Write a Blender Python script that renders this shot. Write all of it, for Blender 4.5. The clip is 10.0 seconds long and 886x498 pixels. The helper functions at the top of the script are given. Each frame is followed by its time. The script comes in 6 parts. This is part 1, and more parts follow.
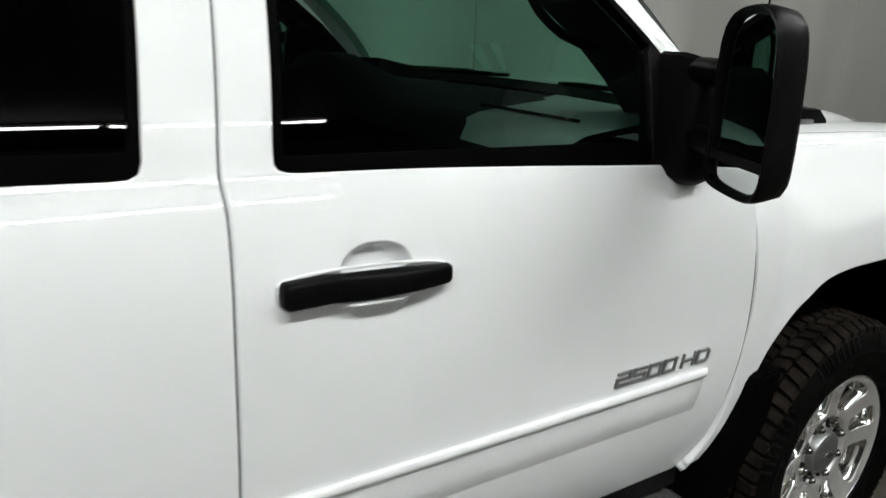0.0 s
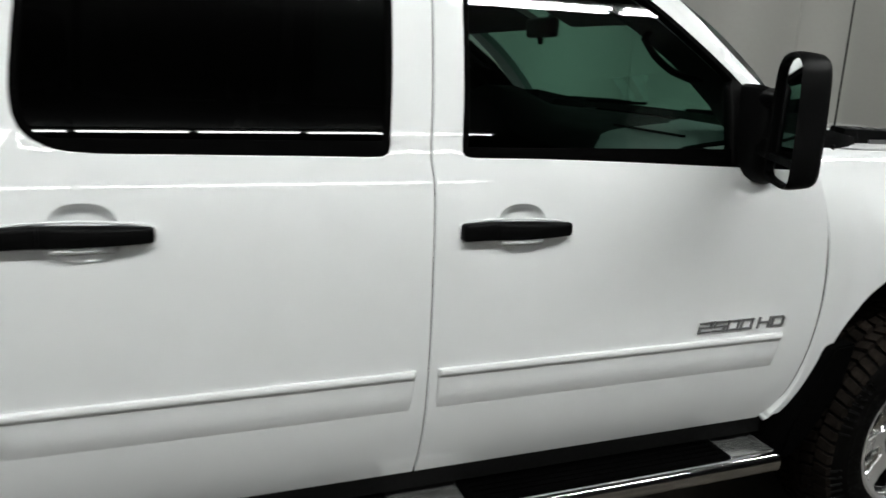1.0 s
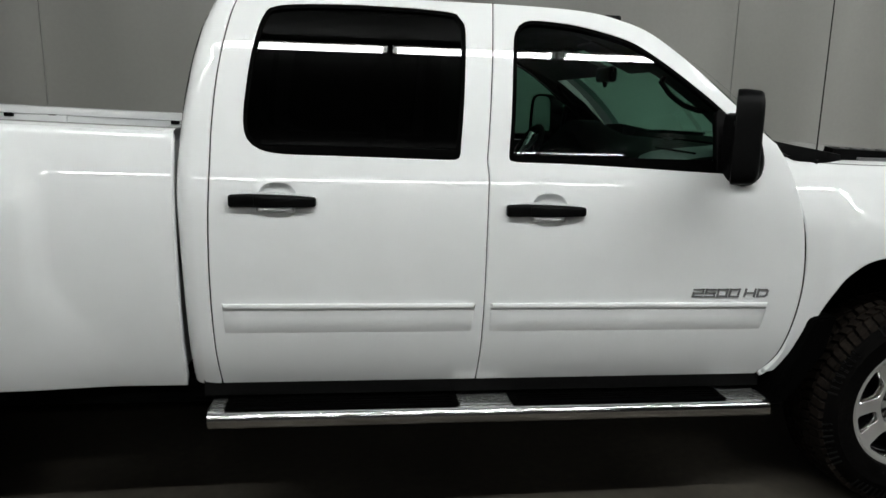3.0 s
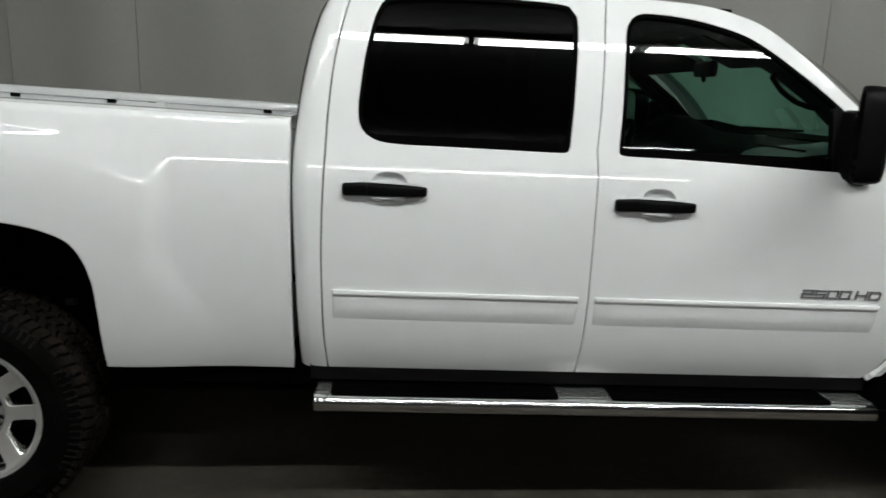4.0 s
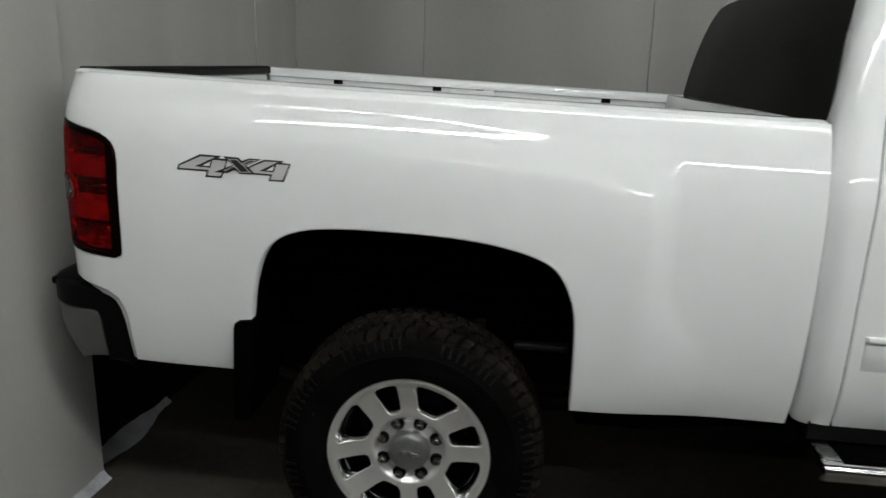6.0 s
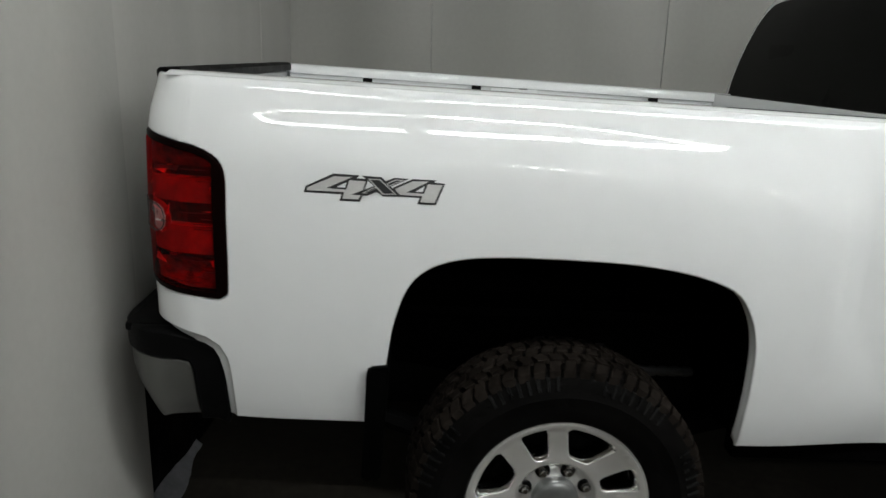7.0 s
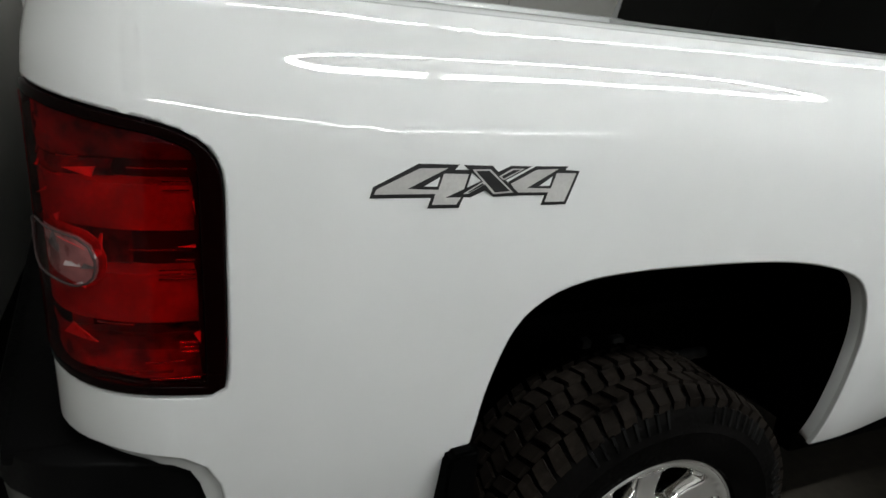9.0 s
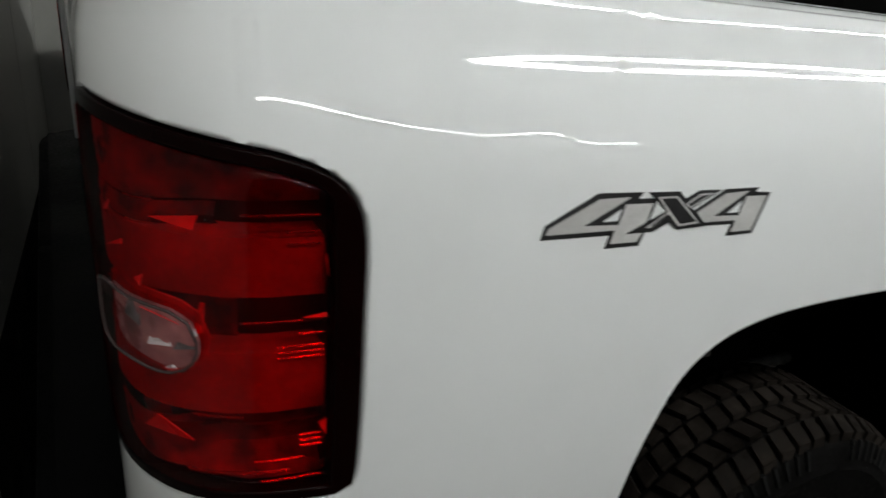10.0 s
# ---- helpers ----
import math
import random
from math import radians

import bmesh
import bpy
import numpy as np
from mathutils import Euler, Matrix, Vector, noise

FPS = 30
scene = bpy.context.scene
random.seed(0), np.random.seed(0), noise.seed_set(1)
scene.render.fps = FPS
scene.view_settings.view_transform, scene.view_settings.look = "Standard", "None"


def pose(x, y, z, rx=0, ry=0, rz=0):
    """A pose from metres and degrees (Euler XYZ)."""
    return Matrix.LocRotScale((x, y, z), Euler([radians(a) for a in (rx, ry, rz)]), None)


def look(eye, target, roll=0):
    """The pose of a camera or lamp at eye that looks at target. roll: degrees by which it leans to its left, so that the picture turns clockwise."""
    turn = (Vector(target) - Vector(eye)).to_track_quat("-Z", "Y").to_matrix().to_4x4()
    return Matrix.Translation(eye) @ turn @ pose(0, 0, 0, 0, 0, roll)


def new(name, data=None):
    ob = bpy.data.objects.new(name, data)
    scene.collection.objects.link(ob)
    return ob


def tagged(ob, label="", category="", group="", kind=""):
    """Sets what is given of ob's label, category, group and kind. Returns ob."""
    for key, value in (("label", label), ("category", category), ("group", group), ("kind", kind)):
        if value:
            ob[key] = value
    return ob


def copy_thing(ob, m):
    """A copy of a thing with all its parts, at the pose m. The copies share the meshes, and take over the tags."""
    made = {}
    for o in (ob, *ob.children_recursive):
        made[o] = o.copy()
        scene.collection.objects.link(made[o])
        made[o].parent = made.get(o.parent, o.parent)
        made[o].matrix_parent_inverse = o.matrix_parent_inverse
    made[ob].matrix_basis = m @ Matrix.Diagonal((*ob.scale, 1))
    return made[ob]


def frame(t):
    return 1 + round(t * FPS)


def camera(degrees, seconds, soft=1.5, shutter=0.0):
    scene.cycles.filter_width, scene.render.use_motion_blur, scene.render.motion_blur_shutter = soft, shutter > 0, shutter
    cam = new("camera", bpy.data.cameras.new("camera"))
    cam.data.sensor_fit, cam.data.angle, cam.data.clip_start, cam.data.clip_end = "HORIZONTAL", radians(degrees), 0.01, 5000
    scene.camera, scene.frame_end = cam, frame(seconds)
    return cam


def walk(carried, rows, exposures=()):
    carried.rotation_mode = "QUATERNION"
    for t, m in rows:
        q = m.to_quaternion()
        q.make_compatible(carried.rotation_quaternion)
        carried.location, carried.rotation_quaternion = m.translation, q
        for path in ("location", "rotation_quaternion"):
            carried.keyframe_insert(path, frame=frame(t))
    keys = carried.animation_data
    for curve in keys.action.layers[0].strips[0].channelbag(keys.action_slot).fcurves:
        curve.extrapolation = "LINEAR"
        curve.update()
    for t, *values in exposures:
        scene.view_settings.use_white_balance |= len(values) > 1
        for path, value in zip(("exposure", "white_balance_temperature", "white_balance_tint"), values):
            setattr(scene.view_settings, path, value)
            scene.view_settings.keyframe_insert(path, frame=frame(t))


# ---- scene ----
cam = camera(63.6, 10.0, shutter=0.35)
PATH = [
    (0, (1.863, -0.876, 1.539), (2.926, 0.714, 0.955), 2.29),
    (0.5, (1.697, -1.130, 1.535), (2.621, 0.550, 0.966), 1.59),
    (1, (1.608, -1.433, 1.558), (2.283, 0.376, 1.043), 1.76),
    (1.5, (1.606, -1.773, 1.547), (1.929, 0.148, 1.086), 0.73),
    (2, (1.573, -2.008, 1.548), (1.842, -0.064, 1.148), 0.20),
    (3.3, (1.670, -2.363, 1.547), (1.915, -0.421, 1.127), 1.49),
    (3.5, (1.645, -2.365, 1.547), (1.842, -0.421, 1.112), 1.59),
    (4, (1.458, -2.330, 1.541), (1.587, -0.379, 1.110), 1.69),
    (4.5, (1.228, -2.262, 1.537), (1.285, -0.315, 1.063), 0.76),
    (5, (0.984, -2.107, 1.537), (0.877, -0.169, 1.054), 0.8),
    (5.5, (0.65, -1.985, 1.543), (0.398, -0.059, 1.067), 1.6),
    (6, (0.265, -1.905, 1.566), (0.091, 0.022, 1.062), 1.5),
    (7.5, (-0.636, -1.461, 1.573), (-0.404, 0.452, 1.037), 1.7),
    (8, (-0.783, -1.232, 1.544), (-0.397, 0.633, 0.931), 1.8),
    (8.5, (-0.863, -1.005, 1.55), (-0.311, 0.799, 0.889), 3.2),
    (9, (-0.965, -0.866, 1.539), (-0.149, 0.816, 0.838), 4.8),
    (9.5, (-1, -0.706, 1.526), (-0.096, 0.917, 0.796), 3.8),
    (10, (-1.075, -0.546, 1.535), (-0.187, 1.056, 0.742), 5.2),
]
EXPOSURES = [(0, 0.32), (0.5, 0.26), (1, 0.12), (1.5, 0.04), (2, 0.0), (3.5, -0.02), (5.5, 0.0), (6.0, 0.0), (6.5, 0.08), (7.5, 0.25), (8, 0.26), (9, 0.22), (10, 0.11)]
walk(cam, [(t, look(eye, target, roll)) for t, eye, target, roll in PATH], EXPOSURES)

# ---- world and light ----
world = bpy.data.worlds.new("world")
scene.world = world
world.use_nodes = True
world.node_tree.nodes["Background"].inputs[0].default_value = (0.004, 0.004, 0.004, 1)
world.node_tree.nodes["Background"].inputs[1].default_value = 1.0
LAMP = 94.0
LAMP_FAR = 40.0
FLOOR = 0.0
CEIL = 3.75

from mathutils import geometry

# ---- materials ----
def material(name, base, rough=0.5, metal=0.0, coat=0.0, grain=0.0, size=40.0, bump=0.0, wear=0.0, wear_size=3.0, spec=0.5, coat_rough=0.03, upright=1.0):
    """A plain surface with grain at one scale and wear at another."""
    mat = bpy.data.materials.new(name)
    mat.use_nodes = True
    nt = mat.node_tree
    b = nt.nodes["Principled BSDF"]
    b.inputs["Base Color"].default_value = (*base, 1)
    b.inputs["Roughness"].default_value = rough
    b.inputs["Metallic"].default_value = metal
    b.inputs["Coat Weight"].default_value = coat
    b.inputs["Coat Roughness"].default_value = coat_rough
    b.inputs["Specular IOR Level"].default_value = spec
    tc = nt.nodes.new("ShaderNodeTexCoord")
    if grain or wear:
        n1 = nt.nodes.new("ShaderNodeTexNoise")
        n1.inputs["Scale"].default_value = size
        n1.inputs["Detail"].default_value = 6
        n2 = nt.nodes.new("ShaderNodeTexNoise")
        n2.inputs["Scale"].default_value = wear_size
        n2.inputs["Detail"].default_value = 5
        for n in (n1, n2):
            nt.links.new(tc.outputs["Object"], n.inputs["Vector"])
        if upright != 1.0:
            # wear and painted tone drawn out into upright streaks
            mp = nt.nodes.new("ShaderNodeMapping")
            mp.inputs["Scale"].default_value = (1.0, 1.0, upright)
            nt.links.new(tc.outputs["Object"], mp.inputs["Vector"])
            nt.links.new(mp.outputs["Vector"], n2.inputs["Vector"])
            n2.inputs["Detail"].default_value = 1.5
        last = None
        for n, amount in ((n1, grain), (n2, wear)):
            mr = nt.nodes.new("ShaderNodeMapRange")
            mr.inputs["From Min"].default_value, mr.inputs["From Max"].default_value = 0.3, 0.7
            mr.inputs["To Min"].default_value, mr.inputs["To Max"].default_value = 1 - amount, 1 + amount
            nt.links.new(n.outputs["Fac"], mr.inputs["Value"])
            if last is None:
                last = mr.outputs["Result"]
            else:
                mu = nt.nodes.new("ShaderNodeMath")
                mu.operation = "MULTIPLY"
                nt.links.new(last, mu.inputs[0])
                nt.links.new(mr.outputs["Result"], mu.inputs[1])
                last = mu.outputs[0]
        mix = nt.nodes.new("ShaderNodeVectorMath")
        mix.operation = "SCALE"
        mix.inputs[0].default_value = base
        nt.links.new(last, mix.inputs["Scale"])
        nt.links.new(mix.outputs[0], b.inputs["Base Color"])
        rm = nt.nodes.new("ShaderNodeMath")
        rm.operation = "MULTIPLY"
        rm.inputs[1].default_value = rough
        nt.links.new(last, rm.inputs[0])
        nt.links.new(rm.outputs[0], b.inputs["Roughness"])
    if bump:
        n3 = nt.nodes.new("ShaderNodeTexNoise")
        n3.inputs["Scale"].default_value = size
        n3.inputs["Detail"].default_value = 3
        nt.links.new(tc.outputs["Object"], n3.inputs["Vector"])
        bp = nt.nodes.new("ShaderNodeBump")
        bp.inputs["Strength"].default_value = bump
        bp.inputs["Distance"].default_value = 0.002
        nt.links.new(n3.outputs["Fac"], bp.inputs["Height"])
        nt.links.new(bp.outputs["Normal"], b.inputs["Normal"])
    return mat


def pane_material(name, tint, gloss=0.055, rough=0.0, grazing=0.93):
    """Thin tinted glass: light goes straight through, with a Fresnel gloss on top."""
    mat = bpy.data.materials.new(name)
    mat.use_nodes = True
    nt = mat.node_tree
    nt.nodes.clear()
    out = nt.nodes.new("ShaderNodeOutputMaterial")
    mix = nt.nodes.new("ShaderNodeMixShader")
    tr = nt.nodes.new("ShaderNodeBsdfTransparent")
    gl = nt.nodes.new("ShaderNodeBsdfGlossy")
    lw = nt.nodes.new("ShaderNodeLayerWeight")
    lw.inputs[0].default_value = 0.5
    power = nt.nodes.new("ShaderNodeMath")
    power.operation = "POWER"
    power.inputs[1].default_value = 5.0
    lift = nt.nodes.new("ShaderNodeMath")
    lift.operation = "MULTIPLY_ADD"
    lift.inputs[1].default_value, lift.inputs[2].default_value = grazing, gloss
    lift.use_clamp = True
    tr.inputs[0].default_value = (*tint, 1)
    gl.inputs["Roughness"].default_value = rough
    nt.links.new(lw.outputs["Facing"], power.inputs[0])
    nt.links.new(power.outputs[0], lift.inputs[0])
    nt.links.new(lift.outputs[0], mix.inputs[0])
    nt.links.new(tr.outputs[0], mix.inputs[1])
    nt.links.new(gl.outputs[0], mix.inputs[2])
    nt.links.new(mix.outputs[0], out.inputs[0])
    return mat


def lamp_material(name, colour, strength):
    mat = bpy.data.materials.new(name)
    mat.use_nodes = True
    nt = mat.node_tree
    nt.nodes.clear()
    out = nt.nodes.new("ShaderNodeOutputMaterial")
    em = nt.nodes.new("ShaderNodeEmission")
    em.inputs[0].default_value = (*colour, 1)
    em.inputs[1].default_value = strength
    nt.links.new(em.outputs[0], out.inputs[0])
    return mat


PAINT = material("white_paint", (0.80, 0.81, 0.815), 0.35, coat=1.0, grain=0.012, size=9, wear=0.015, wear_size=1.3, coat_rough=0.003, spec=0.0)
PLASTIC = material("black_plastic", (0.0024, 0.0024, 0.0025), 0.45, grain=0.15, size=120, bump=0.15, wear=0.2, wear_size=6, spec=0.06)
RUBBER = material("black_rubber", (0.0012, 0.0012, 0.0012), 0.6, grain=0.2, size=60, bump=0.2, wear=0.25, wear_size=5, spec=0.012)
LUGRUBBER = material("shiny_shoulder_rubber", (0.005, 0.005, 0.005), 0.36, grain=0.3, size=60, bump=0.4, wear=0.6, wear_size=9, spec=0.14)
TREAD = material("worn_tread_rubber", (0.0105, 0.0083, 0.0068), 0.8, grain=0.35, size=60, bump=0.5, wear=0.5, wear_size=12, spec=0.05)
TYRE = material("tyre_rubber", (0.0026, 0.0024, 0.0023), 0.7, grain=0.3, size=90, bump=0.5, wear=0.4, wear_size=9, spec=0.035)
CHROME = material("chrome", (0.78, 0.78, 0.79), 0.06, metal=1.0, grain=0.01, size=30, wear=0.04, wear_size=4)
ALLOY = material("polished_alloy", (0.86, 0.85, 0.84), 0.24, metal=0.70, grain=0.012, size=50, wear=0.03, wear_size=8)
CAP = material("satin_grey_cap", (0.34, 0.35, 0.345), 0.38, metal=0.85, grain=0.05, size=60, wear=0.08, wear_size=12)
LUG = material("dark_chrome_nut", (0.30, 0.29, 0.28), 0.16, metal=1.0, grain=0.05, size=60, wear=0.1, wear_size=20)
CHAMFER = material("bright_alloy_chamfer", (0.92, 0.92, 0.91), 0.10, metal=1.0, grain=0.02, size=50, wear=0.06, wear_size=12)
BARCHROME = material("brushed_bumper_chrome", (0.205, 0.205, 0.20), 0.36, metal=1.0, grain=0.01, size=90, wear=0.03, wear_size=5)
SATIN = material("satin_steel", (0.40, 0.41, 0.40), 0.3, metal=1.0, grain=0.1, size=40, wear=0.2, wear_size=6)
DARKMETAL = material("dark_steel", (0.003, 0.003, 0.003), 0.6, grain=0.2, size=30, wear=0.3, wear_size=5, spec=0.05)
DULLSTEEL = material("dull_steel", (0.06, 0.06, 0.06), 0.45, metal=0.3, grain=0.2, size=40, wear=0.3, wear_size=8)
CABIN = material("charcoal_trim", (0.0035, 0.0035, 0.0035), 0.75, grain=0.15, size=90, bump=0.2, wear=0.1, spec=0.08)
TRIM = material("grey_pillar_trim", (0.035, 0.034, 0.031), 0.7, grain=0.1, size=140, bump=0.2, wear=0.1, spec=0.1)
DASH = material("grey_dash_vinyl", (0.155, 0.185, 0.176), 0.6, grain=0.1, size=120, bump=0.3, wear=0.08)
BADGE = material("smoked_chrome_badge", (0.20, 0.20, 0.205), 0.3, metal=0.5, grain=0.1, size=60, wear=0.1)
DECAL = material("silver_vinyl", (0.55, 0.54, 0.53), 0.4, metal=0.2, grain=0.05, size=200, wear=0.10, wear_size=14)
INK = material("black_vinyl", (0.015, 0.015, 0.016), 0.4, grain=0.1, size=200)
MIRROR = material("mirror_silver", (0.75, 0.78, 0.77), 0.01, metal=1.0)
REFLECTOR = material("lamp_reflector", (0.34, 0.34, 0.34), 0.25, metal=0.95, grain=0.1, size=80)
LAMPBODY = material("dark_lamp_body", (0.028, 0.02, 0.02), 0.4, grain=0.2, size=50)
GLASS = pane_material("green_tinted_glass", (0.36, 0.56, 0.48), 0.042)
CLEAR = pane_material("windscreen_glass", (0.60, 0.88, 0.77))
PRIVACY = pane_material("privacy_glass", (0.006, 0.007, 0.007), 0.046, grazing=0.4)
REARGLASS = pane_material("dark_rear_glass", (0.006, 0.007, 0.007), 0.03, grazing=0.38)
REDLENS = pane_material("red_lens", (0.88, 0.004, 0.004), 0.014, 0.02, 0.2)
CLEARLENS = pane_material("clear_lens", (0.86, 0.80, 0.80), 0.03, 0.02, 0.2)
# upright streaks paint in the panels' blurred reflections as well as their stains
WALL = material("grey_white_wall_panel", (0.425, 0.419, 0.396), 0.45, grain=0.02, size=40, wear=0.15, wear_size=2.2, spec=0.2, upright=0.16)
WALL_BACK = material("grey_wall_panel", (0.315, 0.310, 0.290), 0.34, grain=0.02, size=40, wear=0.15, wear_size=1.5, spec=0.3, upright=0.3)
COVE = material("pale_sealant", (0.42, 0.42, 0.45), 0.5, grain=0.1, size=60, bump=0.3, wear=0.25, wear_size=9)
JOINT = material("wall_joint", (0.30, 0.30, 0.29), 0.5, grain=0.1, size=30)
RECESS_SHADE = material("recess_shade_tone", (0.011, 0.010, 0.010), 0.8, grain=0.2, size=60, bump=0.2, wear=0.4, wear_size=5, spec=0.05)
CONCRETE = material("sealed_concrete", (0.054, 0.048, 0.040), 0.7, grain=0.16, size=25, bump=0.15, wear=0.35, wear_size=1.1, spec=0.05)
CEILING = material("ceiling_grey", (0.07, 0.07, 0.07), 0.7, grain=0.03, size=20, wear=0.05)
HOUSING = material("white_enamel", (0.75, 0.75, 0.73), 0.4, grain=0.03, size=20)
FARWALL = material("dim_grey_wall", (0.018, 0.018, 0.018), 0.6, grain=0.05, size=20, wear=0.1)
TUBE = lamp_material("fluorescent_tube", (0.97, 1.0, 0.975), LAMP)
# end and far tubes are set weaker to limit their spill
WEAK_TUBE = lamp_material("weaker_fluorescent_tube", (0.97, 1.0, 0.975), LAMP * 0.36)
DIM_TUBE = lamp_material("dimmer_fluorescent_tube", (0.97, 1.0, 0.975), LAMP_FAR)

# ---- mesh helpers ----
RAKE = 0.0195          # the body stands a little nose-down
MID = 1.0              # the truck's centre line


def sheared(v):
    return Vector((v[0], v[1], v[2] - RAKE * v[0]))


def mesh_of(name, verts, faces, normals=None, smooth=True):
    me = bpy.data.meshes.new(name)
    me.from_pydata([tuple(v) for v in verts], [], faces)
    if smooth:
        me.polygons.foreach_set("use_smooth", [True] * len(me.polygons))
    me.update()
    if normals:
        own = [Vector(v.normal) for v in me.vertices]
        me.normals_split_custom_set_from_vertices([tuple(normals[k]) if normals[k] is not None else tuple(own[k]) for k in range(len(own))])
    return me


def place(name, me, mat, parent, label=""):
    me.materials.append(mat)
    ob = new(name, me)
    ob.parent = parent
    if label:
        tagged(ob, label)
    return ob


def part(name, bm, mat, parent, label="", smooth=True, rake=False):
    """Links a bmesh as one mesh object under a thing or a part."""
    if rake:
        for v in bm.verts:
            v.co = sheared(v.co)
    bmesh.ops.recalc_face_normals(bm, faces=bm.faces)
    me = bpy.data.meshes.new(name)
    bm.to_mesh(me)
    bm.free()
    if smooth:
        me.polygons.foreach_set("use_smooth", [True] * len(me.polygons))
        me.set_sharp_from_angle(angle=radians(38))
    return place(name, me, mat, parent, label)


def flipped(bm):
    """The other side's copy of a bmesh, mirrored about the centre line."""
    other = bm.copy()
    for v in other.verts:
        v.co.y = 2 * MID - v.co.y
    bmesh.ops.reverse_faces(other, faces=other.faces)
    return other


def box(x0, x1, y0, y1, z0, z1, bevel=0.0, seg=2):
    bm = bmesh.new()
    bmesh.ops.create_cube(bm, size=1, matrix=Matrix.Translation(((x0 + x1) / 2, (y0 + y1) / 2, (z0 + z1) / 2)) @ Matrix.Diagonal((x1 - x0, y1 - y0, z1 - z0, 1)))
    if bevel:
        bmesh.ops.bevel(bm, geom=list(bm.edges), offset=bevel, segments=seg, profile=0.6, affect="EDGES")
    return bm


def loft(rings, closed=True, caps=True):
    """Skins rings of points, each of the same number."""
    bm = bmesh.new()
    rows = [[bm.verts.new(p) for p in ring] for ring in rings]
    n = len(rows[0])
    for a, b in zip(rows, rows[1:]):
        for k in range(n if closed else n - 1):
            bm.faces.new((a[k], a[(k + 1) % n], b[(k + 1) % n], b[k]))
    if caps and closed:
        bm.faces.new(rows[0][::-1])
        bm.faces.new(rows[-1])
    return bm


def tube(path, radius, sides=10, caps=True):
    """A round bar along a path; radius may be a list."""
    path = [Vector(p) for p in path]
    rings = []
    side = None
    for k, p in enumerate(path):
        d = (path[min(k + 1, len(path) - 1)] - path[max(k - 1, 0)]).normalized()
        if side is None:
            side = d.orthogonal().normalized()
        side = (side - d * side.dot(d)).normalized()
        up = d.cross(side)
        r = radius[k] if isinstance(radius, (list, tuple)) else radius
        rings.append([p + r * (math.cos(a) * side + math.sin(a) * up) for a in (2 * math.pi * j / sides for j in range(sides))])
    return loft(rings, caps=caps)


def revolve(profile, centre, sides=64):
    """Turns (radius, y) pairs about the line through centre along y."""
    rings = []
    for r, y in profile:
        rings.append([(centre[0] + r * math.cos(2 * math.pi * j / sides), centre[1] + y, centre[2] + r * math.sin(2 * math.pi * j / sides)) for j in range(sides)])
    return loft(rings, caps=False)


def curve_through(points, step=0.02, closed=False):
    """Points along a Catmull-Rom curve."""
    p = [Vector(q) for q in points]
    n = len(p)
    out = []
    for k in range(n if closed else n - 1):
        if closed:
            a, b, c, d = p[k - 1], p[k], p[(k + 1) % n], p[(k + 2) % n]
        else:
            a, b, c, d = p[max(k - 1, 0)], p[k], p[k + 1], p[min(k + 2, n - 1)]
        m = max(1, int((c - b).length / step))
        for j in range(m):
            t = j / m
            out.append(0.5 * ((2 * b) + (c - a) * t + (2 * a - 5 * b + 4 * c - d) * t * t + (3 * b - a - 3 * c + d) * t ** 3))
    if not closed:
        out.append(p[-1])
    return out


def lines_through(points, step=0.03):
    """Points along straight pieces."""
    p = [Vector(q) for q in points]
    out = []
    for b, c in zip(p, p[1:]):
        m = max(1, int((c - b).length / step))
        out += [b.lerp(c, j / m) for j in range(m)]
    return out + [p[-1]]


def spline(xs, ys):
    """A natural cubic spline as a function."""
    x, y = np.array(xs, float), np.array(ys, float)
    n = len(x)
    h = np.diff(x)
    a = np.zeros((n, n))
    r = np.zeros(n)
    a[0, 0] = a[-1, -1] = 1
    for i in range(1, n - 1):
        a[i, i - 1], a[i, i], a[i, i + 1] = h[i - 1], 2 * (h[i - 1] + h[i]), h[i]
        r[i] = 3 * ((y[i + 1] - y[i]) / h[i] - (y[i] - y[i - 1]) / h[i - 1])
    c = np.linalg.solve(a, r)
    b = np.diff(y) / h - h * (2 * c[:-1] + c[1:]) / 3
    d = np.diff(c) / (3 * h)

    def value(v):
        i = int(min(max(np.searchsorted(x, v) - 1, 0), n - 2))
        t = v - x[i]
        return float(y[i] + b[i] * t + c[i] * t * t + d[i] * t ** 3)
    return value


def ease(a, b, v):
    t = min(max((v - a) / (b - a), 0), 1)
    return t * t * (3 - 2 * t)


def offset_loop(loop, d):
    """The closed loop moved inwards by d (outwards: minus)."""
    n = len(loop)
    area = sum(loop[k][0] * loop[(k + 1) % n][1] - loop[(k + 1) % n][0] * loop[k][1] for k in range(n))
    s = 1 if area > 0 else -1
    out = []
    for k in range(n):
        t = (Vector(loop[(k + 1) % n]) - Vector(loop[k - 1])).normalized()
        out.append(Vector(loop[k]) + s * d * Vector((-t.y, t.x)))
    return out


def inside(q, loop):
    hit = False
    n = len(loop)
    for k in range(n):
        (x0, y0), (x1, y1) = loop[k], loop[k - 1]
        if (y0 > q[1]) != (y1 > q[1]) and q[0] < (x1 - x0) * (q[1] - y0) / (y1 - y0) + x0:
            hit = not hit
    return hit


